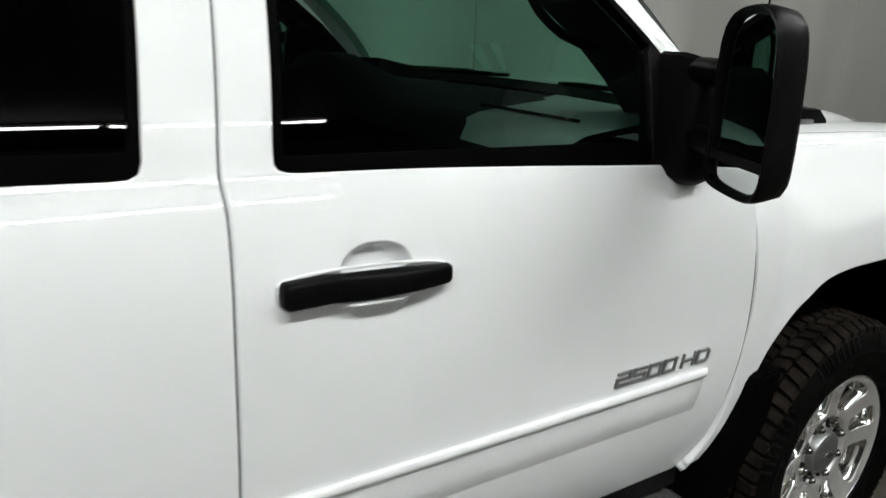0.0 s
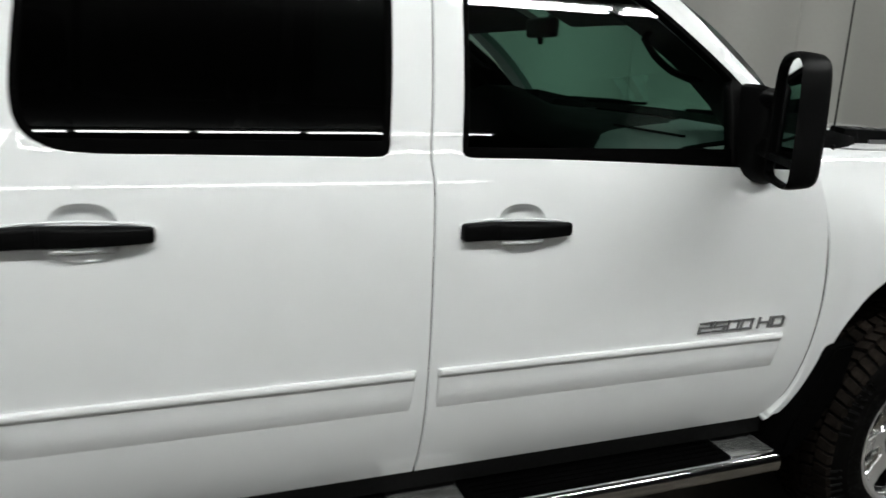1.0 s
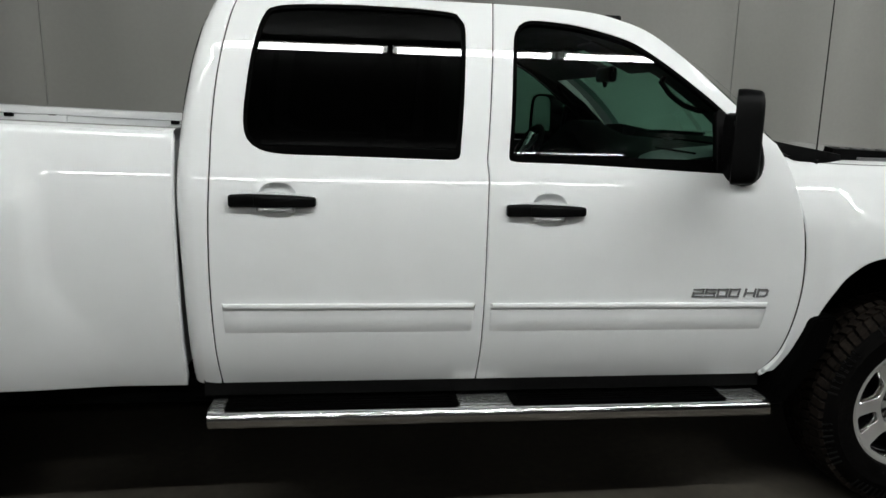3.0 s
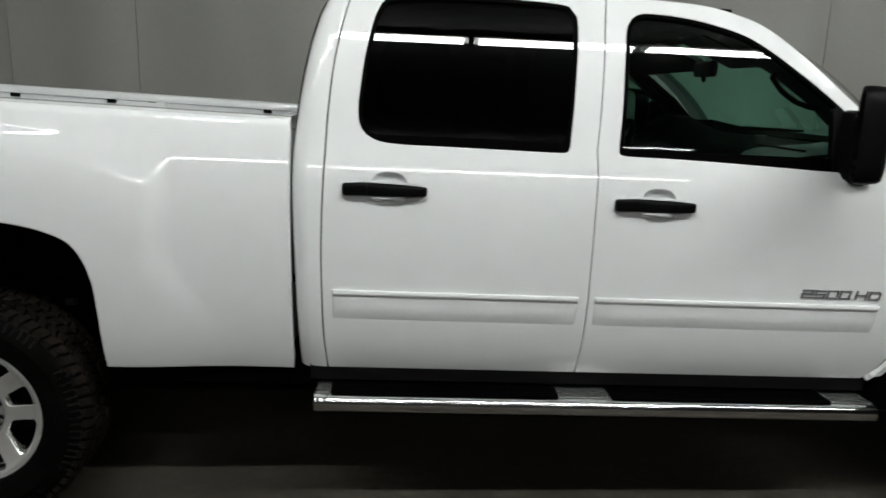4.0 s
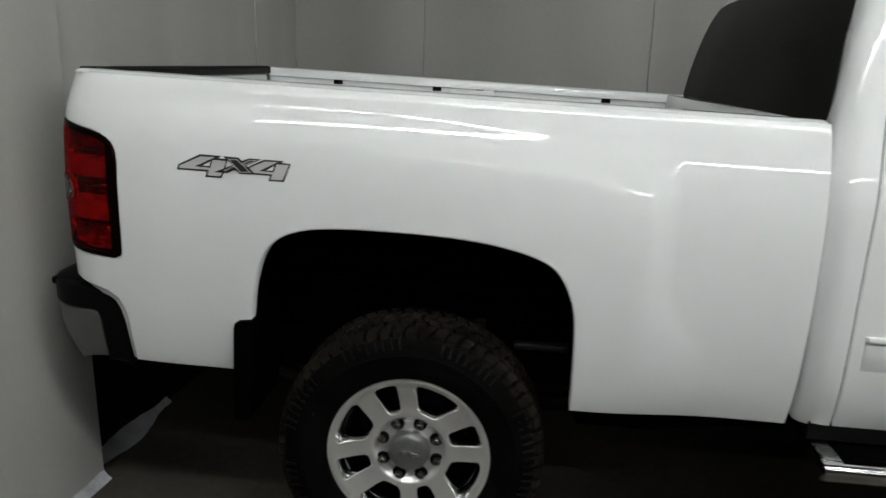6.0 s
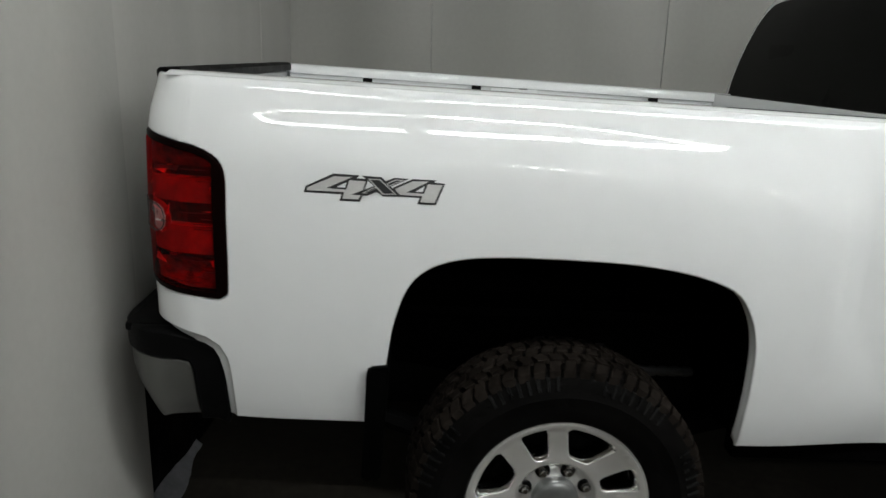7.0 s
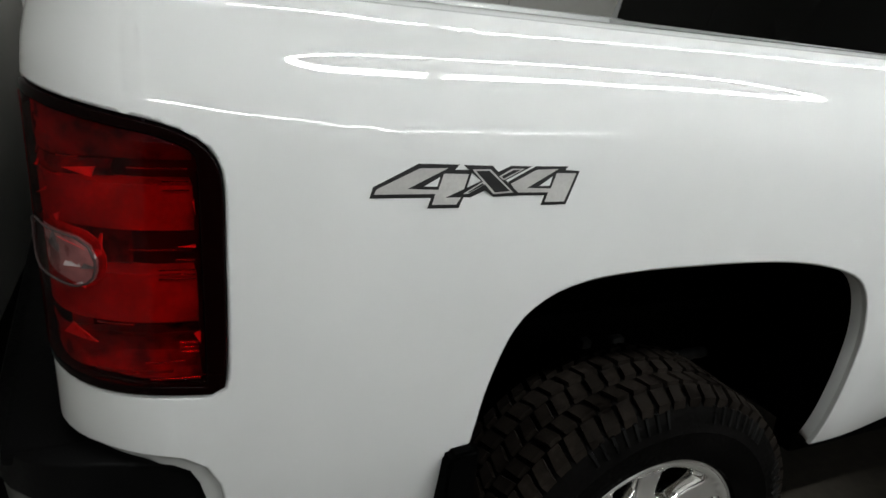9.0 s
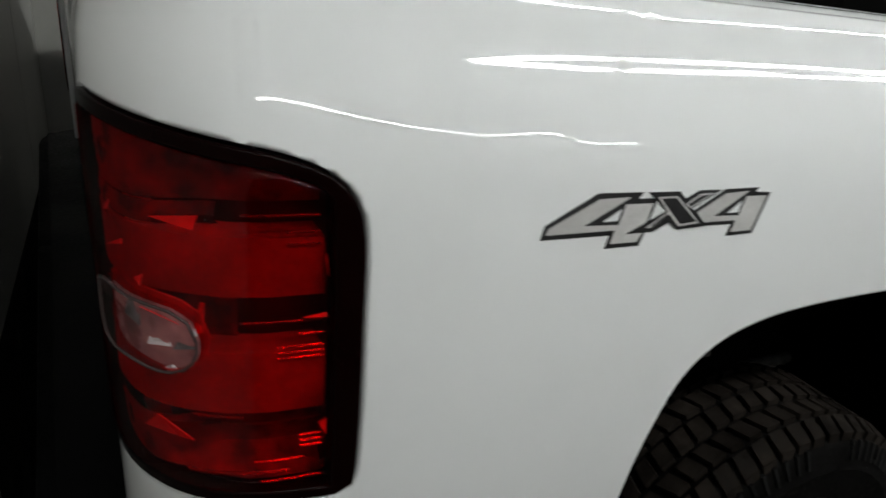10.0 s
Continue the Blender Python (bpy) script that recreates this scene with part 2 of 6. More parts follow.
def sheet(outline, holes, at, step=0.035, depth=0.025, edge=0.004, fine=(), hole_depth=None, drop=0.6, rings=()):
    """A pressed panel: the outline (with holes) filled with a fine net, laid on the surface at(u, v), its edges rolled in. Returns verts, faces, normals."""
    loops = [[Vector(p) for p in outline]] + [[Vector(p) for p in h] for h in holes]
    pts, edges, rim = [], [], 0
    for loop in loops:
        base = len(pts)
        pts += loop
        edges += [(base + k, base + (k + 1) % len(loop)) for k in range(len(loop))]
    rim = len(pts)
    if edge:
        for k, loop in enumerate(loops):
            base = len(pts)
            inner = offset_loop(loop, edge if k == 0 else -edge)
            pts += inner
            edges += [(base + j, base + (j + 1) % len(loop)) for j in range(len(loop))]
    for ring in rings:
        base = len(pts)
        pts += [Vector(p) for p in ring]
        edges += [(base + j, base + (j + 1) % len(ring)) for j in range(len(ring))]
    border = np.array([(p.x, p.y) for p in pts])
    lo, hi = border.min(0), border.max(0)

    def fill(u0, u1, v0, v1, st, skip=()):
        v = v0 + st / 2
        while v < v1:
            u = u0 + st / 2
            while u < u1:
                if not any(a < u < b and c < v < d for a, b, c, d, e in skip):
                    if np.min(np.hypot(border[:, 0] - u, border[:, 1] - v)) > st * 0.55 and inside((u, v), loops[0]) and not any(inside((u, v), h) for h in loops[1:]):
                        pts.append(Vector((u, v)))
                u += st
            v += st
    fill(lo[0], hi[0], lo[1], hi[1], step, fine)
    for f in fine:
        fill(*f)
    vs, es, fs, ov, oe, of = geometry.delaunay_2d_cdt([Vector((p.x, p.y)) for p in pts], edges, [], 0, 1e-6)
    flat = [[(p.x, p.y) for p in loop] for loop in loops]
    keep = []
    for f in fs:
        c = (sum(vs[k].x for k in f) / len(f), sum(vs[k].y for k in f) / len(f))
        if inside(c, flat[0]) and not any(inside(c, h) for h in flat[1:]):
            keep.append(tuple(f))
    used = sorted({k for f in keep for k in f})
    index = {k: i for i, k in enumerate(used)}
    faces = [tuple(index[k] for k in f) for f in keep]
    source = [min(ov[k]) if ov[k] else 10 ** 9 for k in used]
    verts, normals = [], []
    e = 1e-3
    for i, k in enumerate(used):
        u, v = vs[k].x, vs[k].y
        p = Vector(at(u, v))
        n = (Vector(at(u + e, v)) - Vector(at(u - e, v))).cross(Vector(at(u, v + e)) - Vector(at(u, v - e))).normalized()
        on_rim = source[i] < rim
        verts.append(p - n * (edge * drop) if on_rim else p)
        normals.append(n)
    count = {}
    for f in faces:
        for a, b in ((f[0], f[1]), (f[1], f[2]), (f[2], f[0])):
            count[(a, b)] = count.get((a, b), 0) + 1
    free = [(a, b) for (a, b) in count if (b, a) not in count]
    first = len(loops[0])
    deep = {}
    for a, b in free:
        for k in (a, b):
            if k not in deep:
                d = depth if source[k] < first or hole_depth is None else hole_depth
                deep[k] = len(verts)
                verts.append(verts[k] - normals[k] * d)
                normals.append(None)
    for a, b in free:
        faces.append((b, a, deep[a], deep[b]))
    rims = {k for ab in free for k in ab}
    final = [None if ((edge and k in rims) or n is None) else n for k, n in enumerate(normals)]
    return verts, faces, final


def panel(name, data, mat, parent, label="", both=False, rake=True):
    """Places a sheet on the truck, and its mirror image on the other side."""
    verts, faces, normals = data
    out = []
    for side in ((0, 1) if both else (0,)):
        v2 = [Vector((v[0], 2 * MID - v[1] if side else v[1], v[2])) for v in verts]
        if rake:
            v2 = [sheared(v) for v in v2]
        f2 = [f[::-1] for f in faces] if side else faces
        n2 = [None if n is None else Vector((n[0], -n[1] if side else n[1], n[2])) for n in normals]
        out.append(place(name, mesh_of(name, v2, f2, n2), mat, parent, label))
    return out if both else out[0]


def xz(points):
    return [Vector((p[0], p[1])) for p in points]


def loop_curve(points, step=0.02):
    return curve_through(xz(points), step, True)

# ---- the room ----
def wall_x(y):
    return -1.235 + 0.05 * y


BACK = 2.82


def slab(name, x0, x1, y0, y1, z0, z1, mat, label, category):
    ob = part(name, box(x0, x1, y0, y1, z0, z1), mat, None, smooth=False)
    return tagged(ob, label, category, kind="structure")


slab("floor", -4.9, 13.2, -9.2, 3.1, FLOOR - 0.15, FLOOR, CONCRETE, "worn sealed concrete floor of the garage bay", "floor")
slab("ceiling", -4.9, 13.2, -9.2, 3.1, CEIL, CEIL + 0.12, CEILING, "plain dim grey ceiling with strip lights", "ceiling")
wall_back = slab("wall_north", -1.3, 13.2, BACK + 0.012, BACK + 0.15, FLOOR, CEIL, JOINT, "grey-white panelled wall behind the truck", "wall")
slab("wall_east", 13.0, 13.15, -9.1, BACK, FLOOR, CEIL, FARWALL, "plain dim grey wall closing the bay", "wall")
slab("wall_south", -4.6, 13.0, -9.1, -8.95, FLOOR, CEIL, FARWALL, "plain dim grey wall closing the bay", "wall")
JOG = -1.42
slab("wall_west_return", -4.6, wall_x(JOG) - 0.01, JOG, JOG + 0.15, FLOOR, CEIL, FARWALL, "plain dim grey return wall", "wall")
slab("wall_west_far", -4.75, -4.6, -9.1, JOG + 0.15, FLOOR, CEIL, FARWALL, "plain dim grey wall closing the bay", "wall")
# the wall behind the tail steps back by the thickness of a panel beyond the first joint
STEP_Y = 0.39


def recess_x(y):
    return -1.328 + 0.0707 * (y - 0.4)


def wall_block(name, at, y0, y1, label):
    bm = bmesh.new()
    for z in (FLOOR, CEIL):
        for x, y in ((at(y0) - 0.012, y0), (at(y1) - 0.012, y1), (at(y1) - 0.28, y1), (at(y0) - 0.28, y0)):
            bm.verts.new((x, y, z))
    bm.verts.ensure_lookup_table()
    v = bm.verts
    for f in ((0, 1, 2, 3), (7, 6, 5, 4), (0, 4, 5, 1), (1, 5, 6, 2), (2, 6, 7, 3), (3, 7, 4, 0)):
        bm.faces.new([v[k] for k in f])
    return tagged(part(name, bm, JOINT, None, smooth=False), label, "wall", kind="structure")


wall_left = wall_block("wall_west", wall_x, JOG + 0.002, STEP_Y - 0.002, "grey-white panelled wall beside the tailgate")
wall_recess = wall_block("wall_west_recess", recess_x, STEP_Y, BACK + 0.1, "grey-white panelled wall, set back behind the tailgate")


def board(width, height):
    """A wall panel with slightly rounded upright edges."""
    r = 0.003
    outline = [(0.0, 0.012), (0.0, r), (r * 0.3, r * 0.3), (r, 0.0), (width - r, 0.0), (width - r * 0.3, r * 0.3), (width, r), (width, 0.012)]
    return loft([[(x, y, z) for x, y in outline] for z in (0.0, height)])


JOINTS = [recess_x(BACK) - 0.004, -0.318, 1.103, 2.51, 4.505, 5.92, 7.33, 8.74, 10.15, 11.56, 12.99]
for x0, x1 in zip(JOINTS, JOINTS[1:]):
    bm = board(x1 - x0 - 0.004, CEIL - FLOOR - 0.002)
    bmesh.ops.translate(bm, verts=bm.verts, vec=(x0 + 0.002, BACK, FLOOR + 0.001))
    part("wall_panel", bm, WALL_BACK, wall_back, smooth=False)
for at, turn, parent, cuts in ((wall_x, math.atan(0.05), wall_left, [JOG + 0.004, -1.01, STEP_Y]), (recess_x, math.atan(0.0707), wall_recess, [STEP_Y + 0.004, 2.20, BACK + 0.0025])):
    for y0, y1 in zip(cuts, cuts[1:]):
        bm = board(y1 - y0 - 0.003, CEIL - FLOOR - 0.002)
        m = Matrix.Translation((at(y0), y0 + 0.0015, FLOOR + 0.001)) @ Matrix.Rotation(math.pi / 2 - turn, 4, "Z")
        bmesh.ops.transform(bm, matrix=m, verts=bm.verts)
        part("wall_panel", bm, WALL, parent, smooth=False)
# a dark board added along the recessed wall's foot, standing in for its shade
bm = bmesh.new()
for y in (STEP_Y + 0.006, BACK - 0.01):
    for x, z in ((recess_x(y) + 0.0005, 0.002), (recess_x(y) + 0.006, 0.002), (recess_x(y) + 0.006, 0.588), (recess_x(y) + 0.0005, 0.60)):
        bm.verts.new((x, y, FLOOR + z))
bm.verts.ensure_lookup_table()
for f in ((0, 1, 2, 3), (7, 6, 5, 4), (0, 4, 5, 1), (1, 5, 6, 2), (2, 6, 7, 3), (3, 7, 4, 0)):
    bm.faces.new([bm.verts[k] for k in f])
part("shade_board", bm, RECESS_SHADE, wall_recess, "dark board standing in for the shade at the recess foot", smooth=False)
# pale sealant coves where the walls meet the floor, swollen and uneven
def cove(at, y0, y1, seed, size, label, lump=0.0):
    rng = random.Random(seed)
    n = int((y1 - y0) / 0.03)
    rings = []
    swell = 1.0
    for k in range(n + 1):
        y = y0 + (y1 - y0) * k / n
        swell = 0.8 * swell + 0.2 * rng.uniform(0.35, 1.7)
        w, h = size * swell + lump * math.exp(-((y - 0.66) / 0.20) ** 2), size * 1.25 * swell + 0.25 * lump * math.exp(-((y - 0.66) / 0.16) ** 2)
        rings.append([(at(y) + dx, y, FLOOR + dz) for dx, dz in ((0.0006, 0.0), (w, 0.0), (w * 0.86, h * 0.14), (w * 0.45, h * 0.42), (w * 0.14, h * 0.8), (0.0006, h))])
    tagged(part("baseboard", loft(rings), COVE, None), label, "baseboard", kind="structure")


cove(wall_x, JOG + 0.01, STEP_Y - 0.006, 3, 0.022, "pale sealant cove along the wall's foot")
cove(recess_x, STEP_Y + 0.008, 1.02, 8, 0.030, "pale swollen sealant cove along the recessed wall's foot", lump=0.055)


def strip_light(half=0.6, tubes=None):
    """A four-foot fluorescent fitting, hung from the ceiling."""
    root = tagged(new("strip_light"), "white enamelled fluorescent strip light, lit, under the ceiling", "strip light", group="strip lights in rows")
    ring = lambda x: [(x, -0.07, 0.0), (x, -0.07, 0.03), (x, -0.035, 0.075), (x, 0.035, 0.075), (x, 0.07, 0.03), (x, 0.07, 0.0)]
    part("housing", loft([ring(0.005 - half), ring(half - 0.005)]), HOUSING, root, smooth=False)
    for y in (-0.035, 0.035):
        part("tube", tube([(0.04 - half, y, -0.018), (half - 0.04, y, -0.018)], 0.019, 12), tubes or TUBE, root, "glowing fluorescent tube")
    return root


first_light = strip_light()
first_light.matrix_basis = pose(0.12, -1.85, CEIL - 0.08)
for k in (1, 2, 3, 4):
    copy_thing(first_light, pose(0.12 + 1.23 * k, -1.85, CEIL - 0.08))
end_light = strip_light(0.6, WEAK_TUBE)
end_light.matrix_basis = pose(-1.11, -1.85, CEIL - 0.08)
far_light = strip_light(0.6, DIM_TUBE)
far_light.matrix_basis = pose(-0.08, -6.65, CEIL - 0.08)
for k in (-1, 1, 2, 3, 4):
    copy_thing(far_light, pose(-0.08 + 1.23 * k, -6.65, CEIL - 0.08))

# unseen fittings added past the truck's nose to brighten the wall's right end
for x in (6.4, 7.63, 8.86):
    copy_thing(first_light, pose(x, -0.4, CEIL - 0.08))

# ---- the truck's surfaces ----
truck = tagged(new("pickup_truck"), "white crew-cab heavy-duty pickup truck parked on the concrete floor", "pickup truck")


def from_slopes(table, z0, y0):
    """A section from its slopes dy/dz, through (z0, y0)."""
    zs = np.arange(table[0][0], table[-1][0], 0.002)
    k = np.interp(zs, [a for a, b in table], [b for a, b in table])
    k = np.convolve(np.pad(k, 4, mode="edge"), np.ones(9) / 9, "valid")
    ys = np.concatenate(([0.0], np.cumsum((k[1:] + k[:-1]) / 2 * 0.002)))
    ys = ys - np.interp(z0, zs, ys) + y0

    def value(z):
        if z <= zs[0]:
            return float(ys[0] + (z - zs[0]) * k[0])
        if z >= zs[-1]:
            return float(ys[-1] + (z - zs[-1]) * k[-1])
        f = (z - zs[0]) / 0.002
        n = min(int(f), len(zs) - 2)
        return float(ys[n] + (ys[n + 1] - ys[n]) * (f - n))
    return value


side_y = from_slopes([(0.55, -0.48), (0.60, -0.45), (0.645, -0.385), (0.685, -0.29), (0.74, -0.185), (0.84, -0.08), (0.94, -0.03), (1.05, 0.0), (1.14, 0.02), (1.20, 0.05), (1.25, 0.10), (1.298, 0.200), (1.311, 0.226), (1.330, 0.243),
                      (1.354, 0.305), (1.375, 0.32), (1.395, 0.24), (1.42, 0.200), (1.45, 0.232), (1.55, 0.283), (1.65, 0.327), (1.755, 0.376), (1.87, 0.43), (1.94, 0.47)], 1.05, -0.004)
bed_front_y = from_slopes([(0.56, -0.42), (0.62, -0.34), (0.70, -0.22), (0.82, -0.11), (0.95, -0.04), (1.08, 0.0), (1.18, 0.05), (1.25, 0.12), (1.298, 0.19), (1.314, 0.217), (1.336, 0.234), (1.36, 0.26), (1.40, 0.30), (1.432, 0.36),
                           (1.448, 0.50), (1.46, 0.9), (1.475, 1.6)], 1.0, 0.014)
fender_y = spline([0.58, 0.66, 0.78, 0.94, 1.10, 1.20, 1.27, 1.32, 1.36, 1.39, 1.415],
                  [0.045, 0.024, 0.006, -0.002, -0.004, 0.004, 0.022, 0.045, 0.069, 0.093, 0.135])
HANDLES = [(1.416, 1.246), (2.322, 1.227)]


def cab_at(x, z):
    y = side_y(z)
    for hx, hz in HANDLES:
        r = abs((x - hx - 0.014) / 0.062) ** 2.5 + abs((z - hz - 0.004) / 0.056) ** 2.5
        if r < 1:
            # the lower wall of the cup slopes gently outwards
            y += min(0.021 * (1 - r ** 2.2), 0.27 * max(z - hz + 0.050, 0.0))
    # the skin rolls in towards the windscreen beyond the window's sloping edge
    over = ((x - 2.54) * 0.38 + (z - 1.852) * 0.56) / 0.677
    if over > 0 and x > 2.45:
        y += 3.5 * min(over, 0.08) ** 2 * ease(2.45, 2.62, x)
    return (x, y, z)


# the flare over the rear wheel: a sharp crease dips behind the wheel and runs down in front of it, and a rounded ridge lies above it
FLARE_S = np.arange(-1.20, 1.2001, 0.015)
FLARE_Z = np.arange(0.56, 1.54, 0.002)


def along(xs, ys, blur=3):
    v = np.interp(FLARE_S, xs, ys)
    return np.convolve(np.pad(v, blur // 2, mode="edge"), np.ones(blur) / blur, "valid")


CREASE = along([-1.0, -0.92, -0.79, -0.73, -0.69, -0.668, -0.65, -0.635, -0.59, -0.54, -0.45, -0.37, -0.2, -0.1, 0.0, 0.05, 0.26, 0.46, 0.55, 0.61, 0.66, 0.80],
               [1.372, 1.362, 1.3455, 1.331, 1.317, 1.3085, 1.309, 1.315, 1.329, 1.337, 1.3375, 1.3365, 1.3335, 1.3295, 1.325, 1.323, 1.309, 1.294, 1.276, 1.259, 1.252, 1.250])
RIDGE = along([-0.9, -0.76, -0.68, -0.56, -0.32, -0.07, 0.055, 0.185, 0.27, 0.4], [1.409, 1.409, 1.408, 1.404, 1.401, 1.398, 1.394, 1.3905, 1.389, 1.387], 7)
WIDTH = along([-0.9, -0.80, -0.76, -0.68, -0.56, -0.32, -0.07, 0.055, 0.185, 0.24, 0.30, 0.5], [0.006, 0.009, 0.013, 0.018, 0.023, 0.027, 0.0245, 0.021, 0.0135, 0.009, 0.005, 0.005], 7)
SWELL = along([0.30, 0.36, 0.42, 0.54], [1.0, 0.9, 0.5, 0.1], 5)
BEND = along([-0.72, -0.66, 0.40, 0.60], [0.013, 0.0075, 0.0075, 0.013], 5)
FOLD = along([0.46, 0.62], [1.0, 0.3], 5)


def bed_top(x):
    return 1.452 + 0.020 * (1.1 - x)


FLARE_Y = []
for s, zc, zr, w, g, c, h in zip(FLARE_S, CREASE, RIDGE, WIDTH, SWELL, FOLD, BEND):
    d = bed_top(min(max(s, -1.0), 1.1)) - 1.482
    peak = 0.545 + 0.075 * (w / 0.027) ** 0.8
    steps = [(0.56, -0.42), (0.62, -0.30), (0.70, -0.17), (0.82, -0.09), (0.95, -0.04), (1.08, 0.0), (zc - 0.13, 0.05), (zc - 0.055, 0.12), (zc - h - 0.012, 0.185), (zc - h, 0.215 + 0.04 * (1 - c)), (zc + h, 0.325 - 0.05 * (1 - c)), (zc + h + 0.009, 0.375 - 0.05 * (1 - c))]
    steps += [(z, 0.36 + (k - 0.36) * g) for z, k in ((zr - 0.022, 0.475), (zr - 0.008, 0.532), (zr + 0.0055, 0.552), (zr + 0.3 * w + 0.005, peak), (zr + 0.68 * w, peak), (zr + w, 0.53), (zr + w + 0.006, 0.46), (zr + w + 0.014, 0.42))]
    steps += [(1.457 + d, 0.385), (1.465 + d, 0.39), (1.474 + d, 0.60), (1.485 + d, 1.0), (1.50 + d, 1.8)]
    k = np.interp(FLARE_Z, [a for a, b in steps], [b for a, b in steps])
    k = np.convolve(np.pad(k, 2, mode="edge"), (0.12, 0.24, 0.28, 0.24, 0.12), "valid")
    y = np.concatenate(([0.0], np.cumsum((k[1:] + k[:-1]) / 2 * 0.002)))
    FLARE_Y.append(y - np.interp(1.0, FLARE_Z, y) - 0.016)
# above the crease the skin comes back to one smooth line along the ridge
HEIGHT = np.array([np.interp(zr - 0.022, FLARE_Z, y) for zr, y in zip(RIDGE, FLARE_Y)])
HEIGHT = HEIGHT - np.convolve(np.pad(HEIGHT, 20, mode="edge"), np.ones(41) / 41, "valid")
FLARE_Y = [y - h * np.array([ease(zc - 0.055, zr - 0.012, z) for z in FLARE_Z]) * (1 - ease(0.30, 0.5, s)) for s, zc, zr, h, y in zip(FLARE_S, CREASE, RIDGE, HEIGHT, FLARE_Y)]


def bed_flare_y(s, z):
    f = min(max((s - FLARE_S[0]) / 0.015, 1.0), len(FLARE_S) - 3.001)
    n = int(f)
    f -= n
    h = min(max((z - 0.56) / 0.002, 0.0), len(FLARE_Z) - 1.001)
    m = int(h)
    h -= m
    a, b, c, d = (FLARE_Y[n + j][m] + (FLARE_Y[n + j][m + 1] - FLARE_Y[n + j][m]) * h for j in (-1, 0, 1, 2))
    return float(b + 0.5 * f * (c - a + f * (2 * a - 5 * b + 4 * c - d + f * (3 * (b - c) + d - a))))


tail_y = from_slopes([(0.56, -0.42), (0.62, -0.30), (0.70, -0.17), (0.82, -0.09), (0.95, -0.04), (1.08, 0.0), (1.20, 0.05), (1.28, 0.11), (1.31, 0.16), (1.345, 0.25), (1.372, 0.31), (1.41, 0.37), (1.44, 0.385), (1.465, 0.40), (1.474, 0.60), (1.485, 1.0), (1.50, 1.8)], 1.455, bed_flare_y(-0.85, 1.455))

TAIL_X, TAIL_R, LEAD = -0.93, 0.135, 0.085


# the bed tapers a little towards the tail
PLAN_S = np.arange(-0.95, 0.401, 0.01)
PLAN_Y = np.interp(PLAN_S, [-0.93, -0.89, -0.85, -0.77, -0.62, -0.3, 0.1, 0.3], [0.085, 0.07, 0.052, 0.036, 0.024, 0.014, 0.004, 0.0])
PLAN_Y = np.cumsum(PLAN_Y[::-1])[::-1] * 0.01


def bed_at(s, z, lift=0.0):
    """The bed's side; s runs along x, then round the rear corner."""
    top = bed_top(min(max(s, -1.0), 1.1))
    up = ease(1.32, 1.45, z)
    z1 = z - (top - 1.455) * up
    z2 = z - (top - 1.482) * up
    aft, front = ease(-0.71, -0.93, s), ease(0.635 - 0.13 * ease(1.0, 0.65, z), 0.730 + 0.205 * ease(1.0, 0.65, z), s)
    y = bed_flare_y(s, z) * (1 - aft) + tail_y(min(z2, 1.494)) * aft
    y = bed_front_y(min(z1, 1.468)) * front + y * (1 - front) - lift
    y += float(np.interp(s, PLAN_S, PLAN_Y))
    if s >= TAIL_X:
        return (s, y, z)
    a = (TAIL_X - s) / TAIL_R
    top_in = 0.02 * ease(1.38, 1.50, z)
    r = TAIL_R / (1 - math.sin(LEAD))
    th = LEAD + a * (1 - 2 * LEAD / math.pi)
    x0, y0 = TAIL_X + r * math.sin(LEAD), y + r * math.cos(LEAD) + lift
    if a < math.pi / 2:
        return (x0 - (r + lift - top_in) * math.sin(th), y0 - (r + lift) * math.cos(th), z)
    return (x0 - (r + lift - top_in), y0 + (a - math.pi / 2) * TAIL_R, z)


def fender_at(x, z):
    y = fender_y(min(z, 1.415))
    y -= 0.028 * (1 - ease(1.20, 1.31, z)) * ease(3.385, 3.50, x)
    if x > 4.35:
        y += 0.55 * (x - 4.35) ** 2
    return (x, y, z)


REAR_EDGE = spline([0.55, 0.85, 1.12, 1.42, 1.50, 1.61, 1.74, 1.855, 1.94], [1.125, 1.115, 1.108, 1.116, 1.127, 1.144, 1.172, 1.212, 1.262])
CORNER = 0.062


def back_at(s, z):
    """The cab's rear corner: s is x along the side, then the way round to the back."""
    x0 = REAR_EDGE(z) + CORNER
    y = side_y(z)
    d = 1.20 - s
    side = 1.20 - x0
    if d < side:
        return (s, y, z)
    a = (d - side) / CORNER
    if a < math.pi / 2:
        return (x0 - CORNER * math.sin(a), y + CORNER * (1 - math.cos(a)), z)
    w = (a - math.pi / 2) * CORNER
    return (x0 - CORNER - 0.01 * ease(0, 0.5, w), y + CORNER + w, z)


# ---- doors ----
rear_cut = [(1.222, 0.604), (1.212, 0.74), (1.207, 0.94), (1.209, 1.13), (1.218, 1.32), (1.227, 1.49), (1.248, 1.673), (1.285, 1.84), (1.318, 1.918)]
mid_cut = [(2.104, 0.604), (2.113, 0.745), (2.119, 0.955), (2.122, 1.156), (2.127, 1.345), (2.123, 1.39), (2.135, 1.532), (2.149, 1.723), (2.160, 1.918)]
front_cut = [(3.185, 0.606), (3.247, 0.696), (3.288, 0.876), (3.295, 1.039), (3.270, 1.229), (3.220, 1.391), (3.176, 1.474)]
pillar = [(3.176, 1.474), (3.135, 1.505), (3.04, 1.597), (2.937, 1.690), (2.835, 1.774), (2.73, 1.846), (2.63, 1.884), (2.52, 1.904), (2.386, 1.914), (2.165, 1.918)]
GAP = 0.0022
